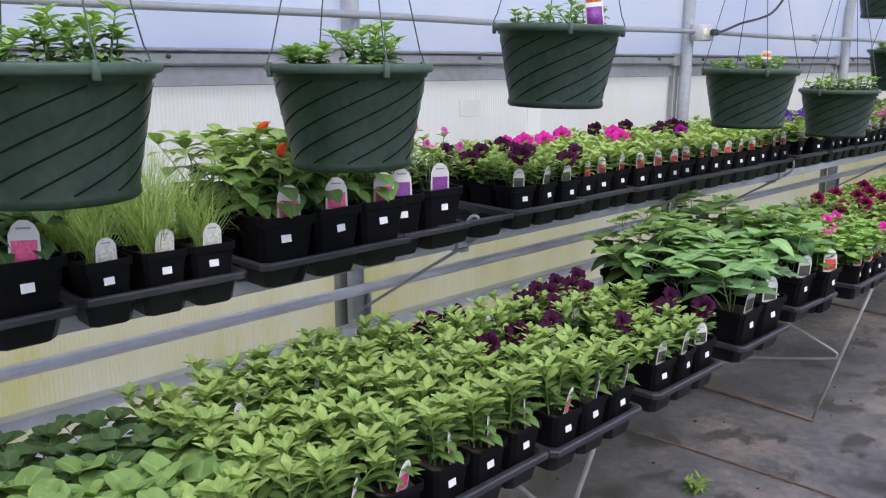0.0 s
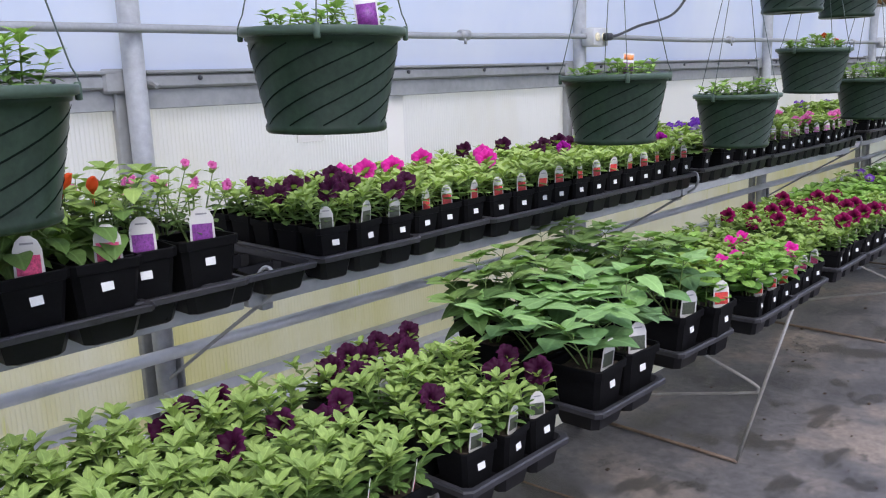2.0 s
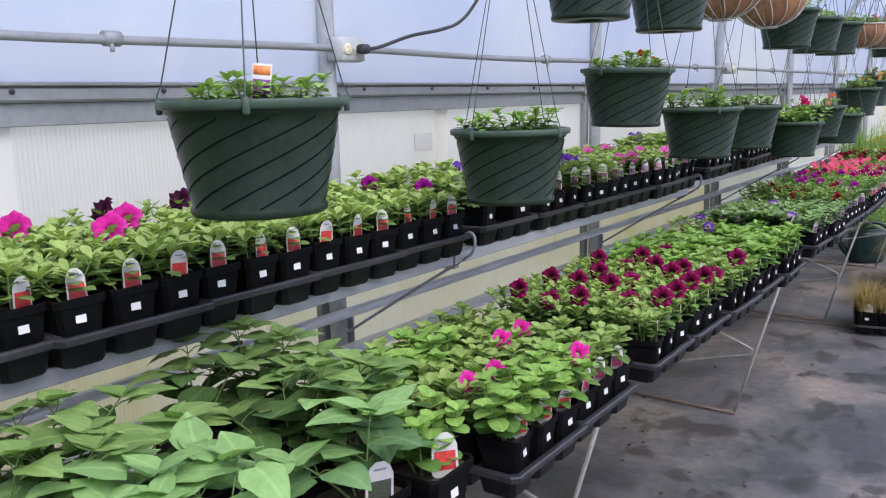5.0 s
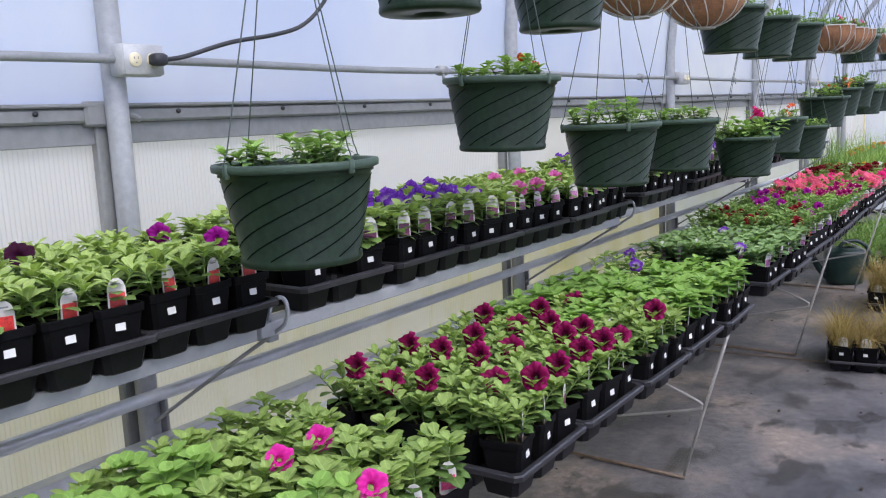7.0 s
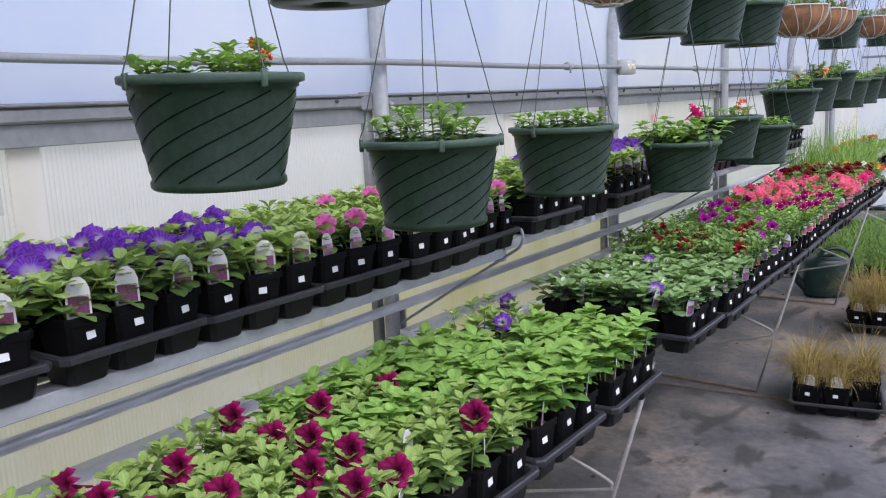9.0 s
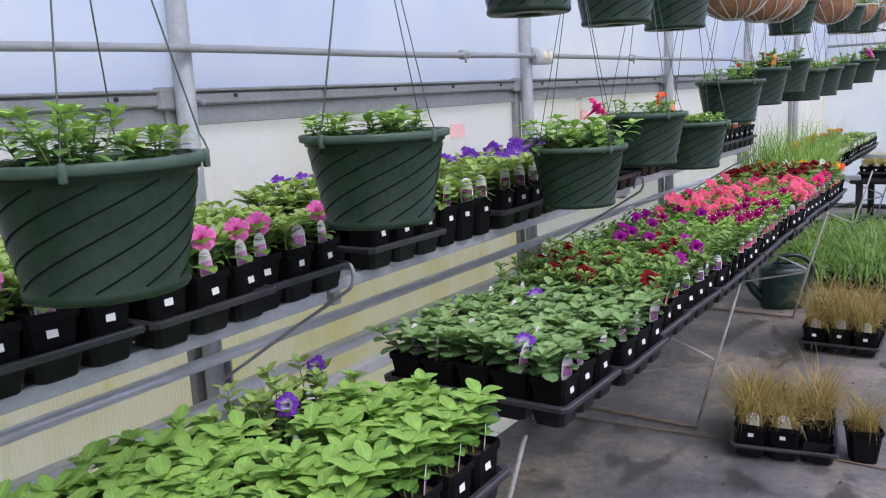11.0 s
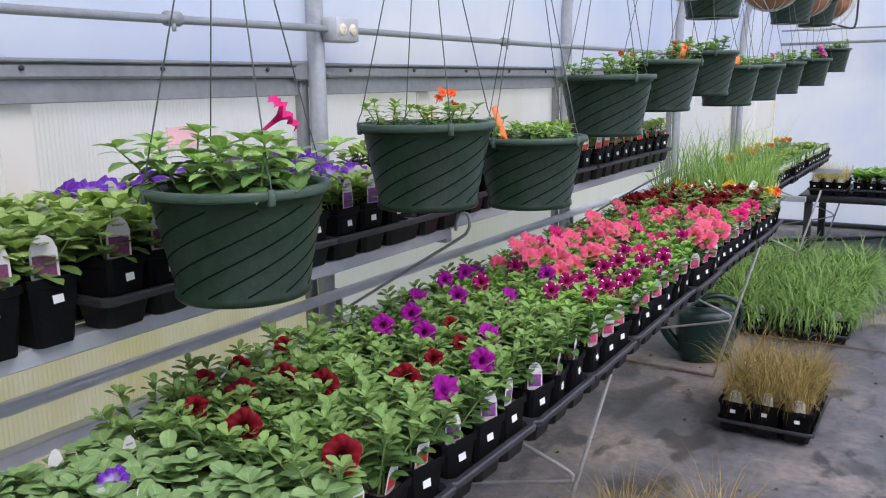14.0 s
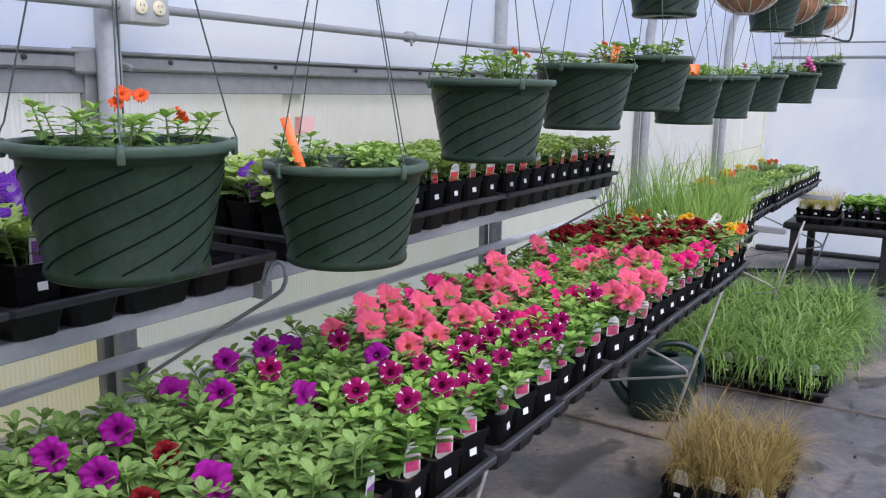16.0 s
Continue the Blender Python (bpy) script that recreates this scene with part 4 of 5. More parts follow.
for k in range(len(POLES) - 1):
    a, b = max(POLES[k] - 0.05, ENDS[0] + 0.2), POLES[k + 1] - 0.06
    if a < SHELF_END - 0.3:
        z = shelf_z(a + 0.2)
        bar("front_bar", -0.972, -0.944, z - 0.030, z, a, min(b, SHELF_END), shelf, True)
        for x in (-1.105, -1.30):
            bar("bar", x - 0.03, x + 0.03, z - 0.022, z, a, min(b, SHELF_END), shelf)
    z = low_z(a + 0.2)
    for x in (-1.345, -1.15, -0.90, -0.66):
        end = min(POLES[k + 1] - 0.054, LOW_END if x < -0.7 else 10.4)
        if end > a + 0.1:
            bar("bar", x - 0.02, x + 0.02, z - 0.03, z, a + 0.004, end, bench, False, SHINY if x < -1.0 else GALV)
s = Shape()
tube(s, [(-1.395, ENDS[0] + 0.2, 0.836), (-1.395, ENDS[1] - 0.4, 0.836)], 0.017, 10)
part("pipe", s, SHINY, bench, "round galvanised pipe")
for k, y in enumerate(POLES[1:-1]):
    SHELF_Z, LOW_Z = shelf_z(y - 0.5), low_z(y - 0.5)
    if y < SHELF_END + 0.3:
        s = Shape()
        box(s, (POLE_X + 0.02, y + 0.02, SHELF_Z - 0.062), (-1.0, y + 0.05, SHELF_Z - 0.026), 0.002)
        part("arm", s, GALV, shelf, "", None, False)
        # brace: rod up from the hoop with an open hook over the shelf edge
        s = Shape()
        tube(s, bend([(-1.39, y - 0.01, 0.775), (-1.15, y - 0.01, 0.925), (-0.945, y - 0.01, 1.050), (-0.912, y - 0.010, 1.078), (-0.906, y - 0.010, 1.105), (-0.913, y - 0.012, 1.124), (-0.927, y - 0.020, 1.124), (-0.934, y - 0.03, 1.106), (-0.936, y - 0.034, 1.080)], 6), 0.0046, 8)
        part("brace_rod", s, GALV, shelf, "bent steel rod with an open hook")
    s = Shape()
    box(s, (POLE_X + 0.022, y + 0.015, LOW_Z - 0.066), (-0.60, y + 0.052, LOW_Z - 0.032), 0.003)
    box(s, (POLE_X - 0.03, y + 0.025, LOW_Z - 0.10), (POLE_X + 0.035, y + 0.034, LOW_Z + 0.08), 0.002)
    part("arm", s, GALV, bench, "", None, False)
    # wire stand under the front edge
    y2 = y + float(np.interp(y, [4.6, 6.5, 8.3, 10.1], [0.06, 0.095, 0.19, 0.33]))
    top = new("bench_stand")
    top.matrix_basis = pose(-0.752, y2, 0)
    tagged(top, "thin bent steel stand under the bench front", "bench stand", "bench stands")
    s = Shape()
    tube(s, [(0, 0, 0.004), (0.075, 0.03, 0.30), (0.19, 0.05, LOW_Z - 0.03)], 0.0065, 8)
    part("leg", s, RODMAT, top)
    s = Shape()
    tube(s, bend([(-0.60, 0.0, 0.12), (-0.3, 0.0, 0.21), (0.02, 0.025, 0.285), (0.062, 0.028, 0.305), (0.03, 0.025, 0.335), (-0.2, 0.0, 0.43), (-0.60, 0.0, 0.58)], 6), 0.0058, 8)
    part("cross_rod", s, RODMAT, top)
    s = Shape()
    tube(s, [(-0.66, 0, 0.012), (-0.2, 0.004, 0.008), (0.006, 0, 0.008)], 0.0075, 8)
    part("foot_bar", s, RUST, top, "rusty foot bar on the floor")

# small printed notes stuck on the wall sheet
for y, z, h, w, mat in ((3.27, 1.325, 0.052, 0.10, PAPER), (5.13, 1.305, 0.06, 0.105, PAPER), (7.765, 1.325, 0.052, 0.10, WALLPRINT), (8.95, 1.33, 0.05, 0.09, WALLPRINT), (1.45, 1.34, 0.05, 0.10, PAPER)):
    s = Shape()
    box(s, (-1.4935, y, z), (-1.491, y + w, z + h))
    ob = tagged(part("wall_note", s, mat, None, "", None, False), "small faded note on the wall sheet", "note", "wall notes")


# ---- trays of plants ----
def shelf_front(y):
    return float(np.interp(y, [1.5, 2.1, 2.9, 4.0, 5.1, 6.0, 10.0], [-0.80, -0.815, -0.885, -0.895, -0.925, -0.905, -0.92]))


def low_front(y):
    return float(np.interp(y, [1.5, 3.2, 4.4, 5.0, 7.0, 8.3, 9.6], [-0.352, -0.362, -0.415, -0.425, -0.428, -0.460, -0.470]))


PR = random.Random(21)


def fill(y, front, z, kinds, rows, across=3, pitch=PITCH, pot="small", skip=()):
    """A tray whose near front edge lies at y, with its pots; kinds: one kind, or one a row from the front."""
    D, W = rows * pitch, across * pitch
    turn = PR.uniform(-1.6, 1.6)
    base = pose(front - D / 2 + PR.uniform(-0.012, 0.012), y + W / 2, z + 0.002, 0, 0, turn)
    tray(across, rows, pitch, base, "black plastic carrying tray full of potted plants")
    for i in range(rows):
        for j in range(across):
            if (i, j) in skip:
                continue
            kind = kinds if isinstance(kinds, str) else kinds[min(i, len(kinds) - 1)]
            is_front = i == 0
            ob = proto(kind, is_front, PR.randrange(4), pot)
            spin = PR.uniform(-4, 4) if is_front else 90 * PR.randrange(4) + PR.uniform(-4, 4)
            # rear pots whose flowers should face the aisle keep their way round
            if KINDS[kind][2]:
                spin = PR.uniform(-12, 12)
            px, py = D / 2 - (i + 0.5) * pitch, (j + 0.5) * pitch - W / 2
            place(ob, base @ pose(px + PR.uniform(-0.002, 0.002), py + PR.uniform(-0.002, 0.002), 0.005 + PR.uniform(0, 0.004), PR.uniform(-1.5, 1.5), PR.uniform(-1.5, 1.5), spin))


KINDS["lowgreen"] = (dict(stems=5, height=0.080, length=0.046, width=0.030, nodes=4, lean=0.7, outline="spoon", pair=3, pitch=0.85, droop=0.75), "fresh", None, "rose", "leafy green petunia", 0)
KINDS["broadleaf"] = (dict(stems=4, height=0.150, length=0.094, width=0.082, outline="heart", lean=0.8, nodes=3, pair=2, crown=2, droop=0.6, pitch=0.2, foot=0.02, rise=(0.1, 0.7), flat=0.06, low=0.3, petiole=0.036, jitter=0.38), "broad", None, "dark", "large heart-leaved green plant", 0)
KINDS["broaddark"] = (dict(stems=4, height=0.175, length=0.082, width=0.070, outline="heart", lean=0.6, nodes=3, pair=2, crown=2, droop=0.65, pitch=0.2, foot=0.012, rise=(0.1, 0.7), flat=0.06, low=0.3, petiole=0.030, jitter=0.38), "mid", None, "dark", "tall heart-leaved green plant", 0)
KINDS["flame"] = (dict(stems=5, height=0.15, length=0.075, width=0.045, lean=0.65, nodes=3, pair=3, crown=4, droop=1.2), "fresh", "orange", "rose", "broad-leaved plant with upright orange flowers", 0.75)
KINDS["rosetag"] = (dict(stems=5, height=0.12, length=0.075, width=0.045, lean=0.65, nodes=3, pair=3, crown=4, droop=1.2), "mid", None, "rose", "broad-leaved plant not yet in flower", 0)
KINDS["lacy"] = (dict(stems=8, height=0.12, length=0.036, width=0.020, lean=0.5), "fresh", "pink", "purple", "bushy plant with small pink flowers", 2)
KINDS["greyplain"] = (*KINDS["greyviolet"][:2], None, *KINDS["greyviolet"][3:5], 0)
KINDS["latebud"] = (dict(stems=4, height=0.10, length=0.046, width=0.026, nodes=3, lean=0.45, outline="ovate", pair=2, pitch=0.8, droop=0.7), "fresh", "violet", "lilac", "young petunia with violet buds", 0.25)

shelf_plan = [
    (2.862, ["plum", "plum", "plum", "plum", "redtag"]), (3.150, ["redtag", "redtag", "redtag", "magenta", "redtag"]), (3.440, ["redtag", "redtag", "magenta", "redtag", "magenta"]), (3.730, ["redtag", "redtag", "redtag", "magenta", "plum"]),
    (4.018, ["redtag", "redtag", "mixed", "plum", "redtag"]), (4.307, ["redtag", "mixed", "redtag", "mixed", "redtag"]),
    (4.70, "greenviolet"), (5.005, ["greenviolet", "violet", "violet", "violet", "greenviolet"]), (5.302, ["greenviolet", "violet", "greenviolet", "violet", "redtag"]), (5.60, ["pink", "redtag", "pink", "redtag", "pink"]), (5.897, ["pink", "pink", "redtag", "pink", "redtag"]), (6.15, ["pink", "redtag", "redtag", "pink", "pink"]),
    (6.52, ["greenviolet", "redtag", "greenviolet", "greenviolet", "violet"]), (7.12, ["greenviolet", "greenviolet", "greenviolet", "violet", "violet"]), (7.42, ["violet", "violet", "violet", "violet", "violet"]),
    (7.72, "violet"), (8.30, ["greenviolet", "violet", "redtag"]), (8.60, "redtag"), (8.90, "redtag"), (9.20, "redtag"), (9.50, "redtag"), (9.80, "redtag")]
for y, kinds in shelf_plan:
    fill(y, shelf_front(y + 0.15), shelf_z(y), kinds, 5, 3, PITCH, "small", {(0, 1), (1, 1)} if y == 4.70 else ())
tray(3, 5, PITCH, pose(shelf_front(8.1) - 0.24, 8.10, shelf_z(8.1) + 0.002, 0, 0, 1), "empty black plastic carrying tray")
# pots that stand on the shelf with no tray
for i in range(5):
    for j in range(3):
        place(proto("greenviolet", i == 0, (i + j) % 4), pose(-0.955 - i * 0.095, 6.87 + j * 0.092, shelf_z(7) + 0.001, 0, 0, PR.uniform(-4, 4)))

low_plan = [
    (1.47, ["helio", "round", "round", "darkround", "darkround"]), (1.765, "helio"), (2.06, "helio"), (2.362, ["helio", "helio", "plum", "helio", "plum", "helio"]),
    (2.735, ["plum", "plum", "helio", "plum", "plum", "plum"]),
    (3.985, ["limey", "lowmagenta", "lowgreen", "limey", "lowgreen"]), (4.28, ["lowmagenta", "lowgreen", "lowmagenta", "lowgreen", "lowgreen"]),
    (4.715, "crimson"), (5.032, "crimson"), (5.35, ["crimson", "crimson", "leafy", "crimson", "leafy", "leafy"]),
    (5.668, "leafy"), (5.985, ["leafy", "leafy", "leafy", "latebud", "latebud"]), (6.555, ["greyplain", "greyviolet", "greyplain", "greyplain", "greyplain"]),
    (6.85, ["greyplain", "greyplain", "greyplain", "greyviolet", "greyplain"]), (7.125, "darkred"), (7.425, ["purple", "darkred", "purple", "purple", "darkred", "darkred"]), (7.72, ["purple", "purple", "darkred", "purple", "purple", "darkred"]),
    (8.015, ["star", "star", "purple", "star", "purple", "star"]), (8.33, ["star", "star", "coral", "coral", "coral", "coral"]), (8.63, ["star", "hotpink", "coral", "coral", "hotpink", "coral"]),
    (8.93, ["coral", "hotpink", "hotpink", "coral", "coral", "hotpink"]), (9.23, ["hotpink", "coral", "coral", "hotpink", "coral"]), (9.53, ["hotpink", "latered", "hotpink", "latered", "latered", "latered"]), (9.83, "latered"), (10.13, ["marigold", "whiteflower", "marigold", "whiteflower", "marigold", "redtag"])]
for y, kinds in low_plan:
    fill(y, low_front(y + 0.15), low_z(y), kinds, 5)
for y, kinds in ((1.10, ["round", "round", "helio", "darkround", "darkround", "darkround"]), (0.80, ["round", "round", "round", "darkround", "darkround", "round"])):
    fill(y, low_front(y), low_z(y), kinds, 5)

# broad-leaved plants in larger pots
for y, kinds, gone in ((3.155, ["broadleaf", "broadleaf", "broaddark", "broaddark"], {(3, 0)}), (3.605, ["broadleaf", "broaddark", "broaddark", "broaddark"], {(0, 1), (2, 0)})):
    fill(y, low_front(y + 0.2) + (-0.012 if y < 3.5 else -0.028), low_z(y), kinds, 4, 2, 0.133, "big", gone)
place(proto("limey", True, 2, "big"), pose(-0.468, 3.805, low_z(3) + 0.008, 0, 0, 3))
for y, kinds in ((2.06, ["flame", "flame", "flame"]), (2.40, ["lacy", "lacy", "lacy"])):
    fill(y, shelf_front(y + 0.1), shelf_z(y), kinds, 3, 3 if y < 2.3 else 2, 0.125, "big")
tray(2, 3, 0.125, pose(shelf_front(2.7) - 0.19, 2.70, shelf_z(2.7) + 0.002), "black plastic carrying tray, partly empty")
fill(1.435, shelf_front(1.5), shelf_z(1), "rosetag", 3, 2, 0.125, "big")
fill(1.13, shelf_front(1.4), shelf_z(1), "round", 5)


# ---- grasses ----
def grass_proto(name, leafkind, label, front, rng, pot="small", **how):
    me, half, tall = POTS[pot]
    ob = new(name, me)
    tagged(ob, label, "potted grass", label.split()[0] + " grasses")
    part("soil", SOILS[pot], None, ob)
    part("foliage", tuft(rng, **how), [LEAF[leafkind]], ob, "", pose(0, 0, tall * 0.87))
    if front:
        part("price_sticker", STICK[pot], None, ob, "", pose(half * 0.885, 0, tall * 0.70, 0, -7, 0))
        tag_part(ob, (half * 0.60, 0.004, tall * 0.86), "pale", 0.036 if pot == "small" else 0.050, 0.052 if pot == "small" else 0.066, -0.1)
    ob["made"] = 0
    return ob


GR = random.Random(5)
def grass_set(name, leafkind, label, **how):
    return {f: [grass_proto(name, leafkind, label, f, GR, **{**how, "height": how["height"] * q}) for q in (1.0, 0.72, 1.18)] for f in (True, False)}


FINE = grass_set("potted_grass", "lightgrass", "fine light green grass in a small black pot", blades=170, height=0.22, spread=1.1, width=0.0010)
TAN = grass_set("potted_grass", "tan", "dry tan grass in a small black pot", pot="big", blades=230, height=0.27, spread=1.40, width=0.0016, foot=0.046, curl=1.0)
GREEN = grass_set("potted_grass", "grass", "green leafy grass in a black pot", pot="big", blades=170, height=0.34, spread=2.5, width=0.0048, foot=0.060, curl=1.15)
TALL = grass_set("potted_grass", "brightgrass", "tall upright green grass in a small black pot", blades=26, height=0.36, spread=0.85, width=0.0026, foot=0.03, curl=0.8)
STRAW = grass_set("potted_grass", "straw", "pale straw grass in a small black pot", blades=110, height=0.17, spread=1.0, width=0.0012, foot=0.03)


def grass_tray(cx, cy, z, sets, across, rows, face=0, keep=1.0, pitch=PITCH, skip=()):
    """face: the way the labelled row looks, in degrees from +x."""
    base = pose(cx, cy, z + 0.002, 0, 0, face + GR.uniform(-2, 2))
    tray(across, rows, pitch, base, "black plastic carrying tray of grasses")
    for i in range(rows):
        for j in range(across):
            if (GR.random() > keep and i) or (i, j) in skip:
                continue
            px, py = (rows / 2 - i - 0.5) * pitch, (j - (across - 1) / 2) * pitch
            spin = GR.uniform(-5, 5) if i == 0 else 90 * GR.randrange(4)
            place(GR.choice(sets[i == 0]), base @ pose(px, py, 0.005, GR.uniform(-3, 3), GR.uniform(-3, 3), spin))


grass_tray(-1.06, 1.87, shelf_z(1), FINE, 3, 5)
BIG = 0.126
grass_tray(-0.385, 8.48, 0, TAN, 3, 3, -80, 1.0, BIG, {(0, 2)})
grass_tray(-0.39, 10.03, 0, TAN, 3, 4, -90, 1.0, BIG)
for x, y in ((-0.83, 11.50), (-0.425, 11.52), (-0.83, 12.04), (-0.425, 12.06), (-0.83, 12.58), (-0.43, 12.60)):
    grass_tray(x, y, 0, GREEN, 3, 4, -90, 0.9, BIG)
place(TAN[False][0], pose(-0.095, 8.47, 0.0, 0, 0, 20))
for y in (10.47, 10.77, 11.07):
    grass_tray(-0.85, y, low_z(y), TALL, 3, 5, 0, 0.65)
for k, y in enumerate((11.4, 11.7, 12.0, 12.3, 12.6, 12.9, 13.2, 13.5, 13.8)):
    fill(y, -0.74, low_z(y), ["succulent", "redtag", "succulent", "marigold"] if k % 2 else "succulent", 4)

# ---- black table by the end wall ----
top = new("plant_table")
top.matrix_basis = pose(0.05, 14.4, 0)
tagged(top, "low black plastic plant table with stout legs", "table")
s = Shape()
box(s, (-1.0, -0.50, 0.440), (1.0, 0.50, 0.495), 0.008)
part("tabletop", s, TABLE, top)
leg = Shape()
box(leg, (-0.03, -0.03, 0), (0.03, 0.03, 0.441), 0.006)
leg = leg.mesh("leg", [TABLE], False)
for x in (-0.92, -0.28, 0.36, 0.92):
    for y in (-0.43, 0.43):
        part("leg", leg, None, top, "", pose(x, y, 0))
grass_tray(-0.73, 14.16, 0.495, STRAW, 3, 5, -90)
for k in range(3):
    x = -0.40 + 0.30 * k
    base_y = 14.20
    tray(3, 5, PITCH, pose(x, base_y, 0.497, 0, 0, -90), "black plastic carrying tray full of potted plants")
    for i in range(5):
        for j in range(3):
            place(proto("leafy" if k < 2 else "succulent", i == 0, (i + j) % 4), pose(x + (j - 1) * PITCH, base_y - (2 - i) * PITCH, 0.502, 0, 0, -90))


# ---- hanging baskets ----
HP_R, HP_H = 0.140, 0.172


def basket_parts(rng, plant, flower, extra):
    """A round green hanging pot, its rim at the origin, with wires, hook and plants."""
    top = new("hanging_basket")
    s, H, R = Shape(), HP_H, HP_R
    lathe(s, [(0.0, -H + 0.012), (0.030, -H + 0.012), (0.034, -H), (0.72 * R, -H), (0.745 * R, -H + 0.004), (0.745 * R, -H + 0.012), (0.725 * R, -H + 0.016), (0.90 * R, -0.035), (0.905 * R, -0.022), (0.94 * R, -0.020), (0.945 * R, -0.004), (0.90 * R, -0.004), (0.86 * R, -0.030)], 40)
    part("pot_body", s, GREENPOT, top)
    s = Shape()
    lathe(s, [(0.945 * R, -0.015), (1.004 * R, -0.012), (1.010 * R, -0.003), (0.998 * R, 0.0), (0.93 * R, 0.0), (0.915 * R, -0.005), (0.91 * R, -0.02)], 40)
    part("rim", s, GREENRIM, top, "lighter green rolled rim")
    # slightly raised strips; the shade of each moulded groove is put into their colour
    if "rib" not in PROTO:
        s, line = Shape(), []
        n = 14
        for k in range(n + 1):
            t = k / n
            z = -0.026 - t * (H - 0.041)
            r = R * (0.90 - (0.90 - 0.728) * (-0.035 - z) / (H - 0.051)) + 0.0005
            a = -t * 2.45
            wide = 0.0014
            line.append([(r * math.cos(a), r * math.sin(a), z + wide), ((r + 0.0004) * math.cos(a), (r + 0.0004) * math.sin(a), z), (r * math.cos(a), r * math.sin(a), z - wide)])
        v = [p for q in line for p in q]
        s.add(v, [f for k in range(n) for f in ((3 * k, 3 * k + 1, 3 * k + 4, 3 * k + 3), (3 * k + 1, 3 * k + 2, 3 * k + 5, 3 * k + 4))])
        PROTO["rib"] = s.mesh("swirl_groove", [GROOVE_SHADE])
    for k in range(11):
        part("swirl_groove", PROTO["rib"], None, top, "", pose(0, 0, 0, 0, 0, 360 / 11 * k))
    s = Shape()
    v, n = [(0, 0, -0.022)], 20
    for r in (0.05, 0.09, 0.86 * R):
        v += [(r * math.cos(2 * math.pi * k / n), r * math.sin(2 * math.pi * k / n), -0.024 + rng.uniform(-0.004, 0.004)) for k in range(n)]
    f = [(0, 1 + k, 1 + (k + 1) % n) for k in range(n)] + [(1 + j * n + k, 1 + (j + 1) * n + k, 1 + (j + 1) * n + (k + 1) % n, 1 + j * n + (k + 1) % n) for j in range(2) for k in range(n)]
    s.add(v, f)
    part("soil", s, SOIL, top)
    turn = rng.uniform(0, 1.57)
    apex = 0.54
    for k in range(4):
        a = turn + k * math.pi / 2
        c, q = math.cos(a), math.sin(a)
        s = Shape()
        tube(s, [(R * 0.985 * c, R * 0.985 * q, -0.012), (R * 1.02 * c, R * 1.02 * q, 0.002), (R * 0.99 * c, R * 0.99 * q, 0.014), (R * 0.96 * c, R * 0.96 * q, 0.022), (0.012 * c, 0.012 * q, apex - 0.02), (0.0, 0.0, apex)], 0.0012, 6)
        part("hanger_wire", s, WIRE, top)
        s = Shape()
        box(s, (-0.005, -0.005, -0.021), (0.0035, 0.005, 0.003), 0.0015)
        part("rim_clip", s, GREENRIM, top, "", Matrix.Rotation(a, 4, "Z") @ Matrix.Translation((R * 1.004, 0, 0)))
    clumps = 3
    for k in range(clumps):
        a = turn + 0.5 + 2 * math.pi * k / clumps
        grow = dict(plant)
        grow["height"] = plant["height"] * rng.uniform(0.65, 1.2)
        grow["stems"] = plant["stems"] - rng.randrange(3)
        sh, tips = bush(rng, **grow)
        part("foliage", sh, foliage("basket"), top, "", pose(0.078 * math.cos(a), 0.078 * math.sin(a), -0.022, 0, 0, rng.uniform(0, 360)))
    for k in range(extra):
        a = rng.uniform(-1.2, 2.2)
        add_bloom(top, flower, (0.03, 0.085, 0.105) if flower == "hotpink" else (0.085 * math.cos(a), 0.085 * math.sin(a), rng.uniform(0.03, 0.062)), a + rng.uniform(-0.5, 0.5), rng.uniform(0.5, 1.2), rng, rng.uniform(0.34, 0.48) if flower in ("orange", "coral") else 1.4)
    return top


BR = random.Random(12)
BUSHY = dict(stems=7, height=0.066, length=0.036, width=0.019, outline="ovate", lean=0.55, nodes=5, pair=3, pitch=0.7, droop=0.9, foot=0.028, crown=5)
FULL = dict(stems=8, height=0.10, length=0.055, width=0.034, outline="ovate", lean=1.0, nodes=4, pair=3, droop=1.0, foot=0.035)
SPARSE = dict(stems=7, height=0.056, length=0.032, width=0.017, lean=0.7, nodes=4, pair=3, foot=0.026, crown=5)
PIPE_Z = 2.42


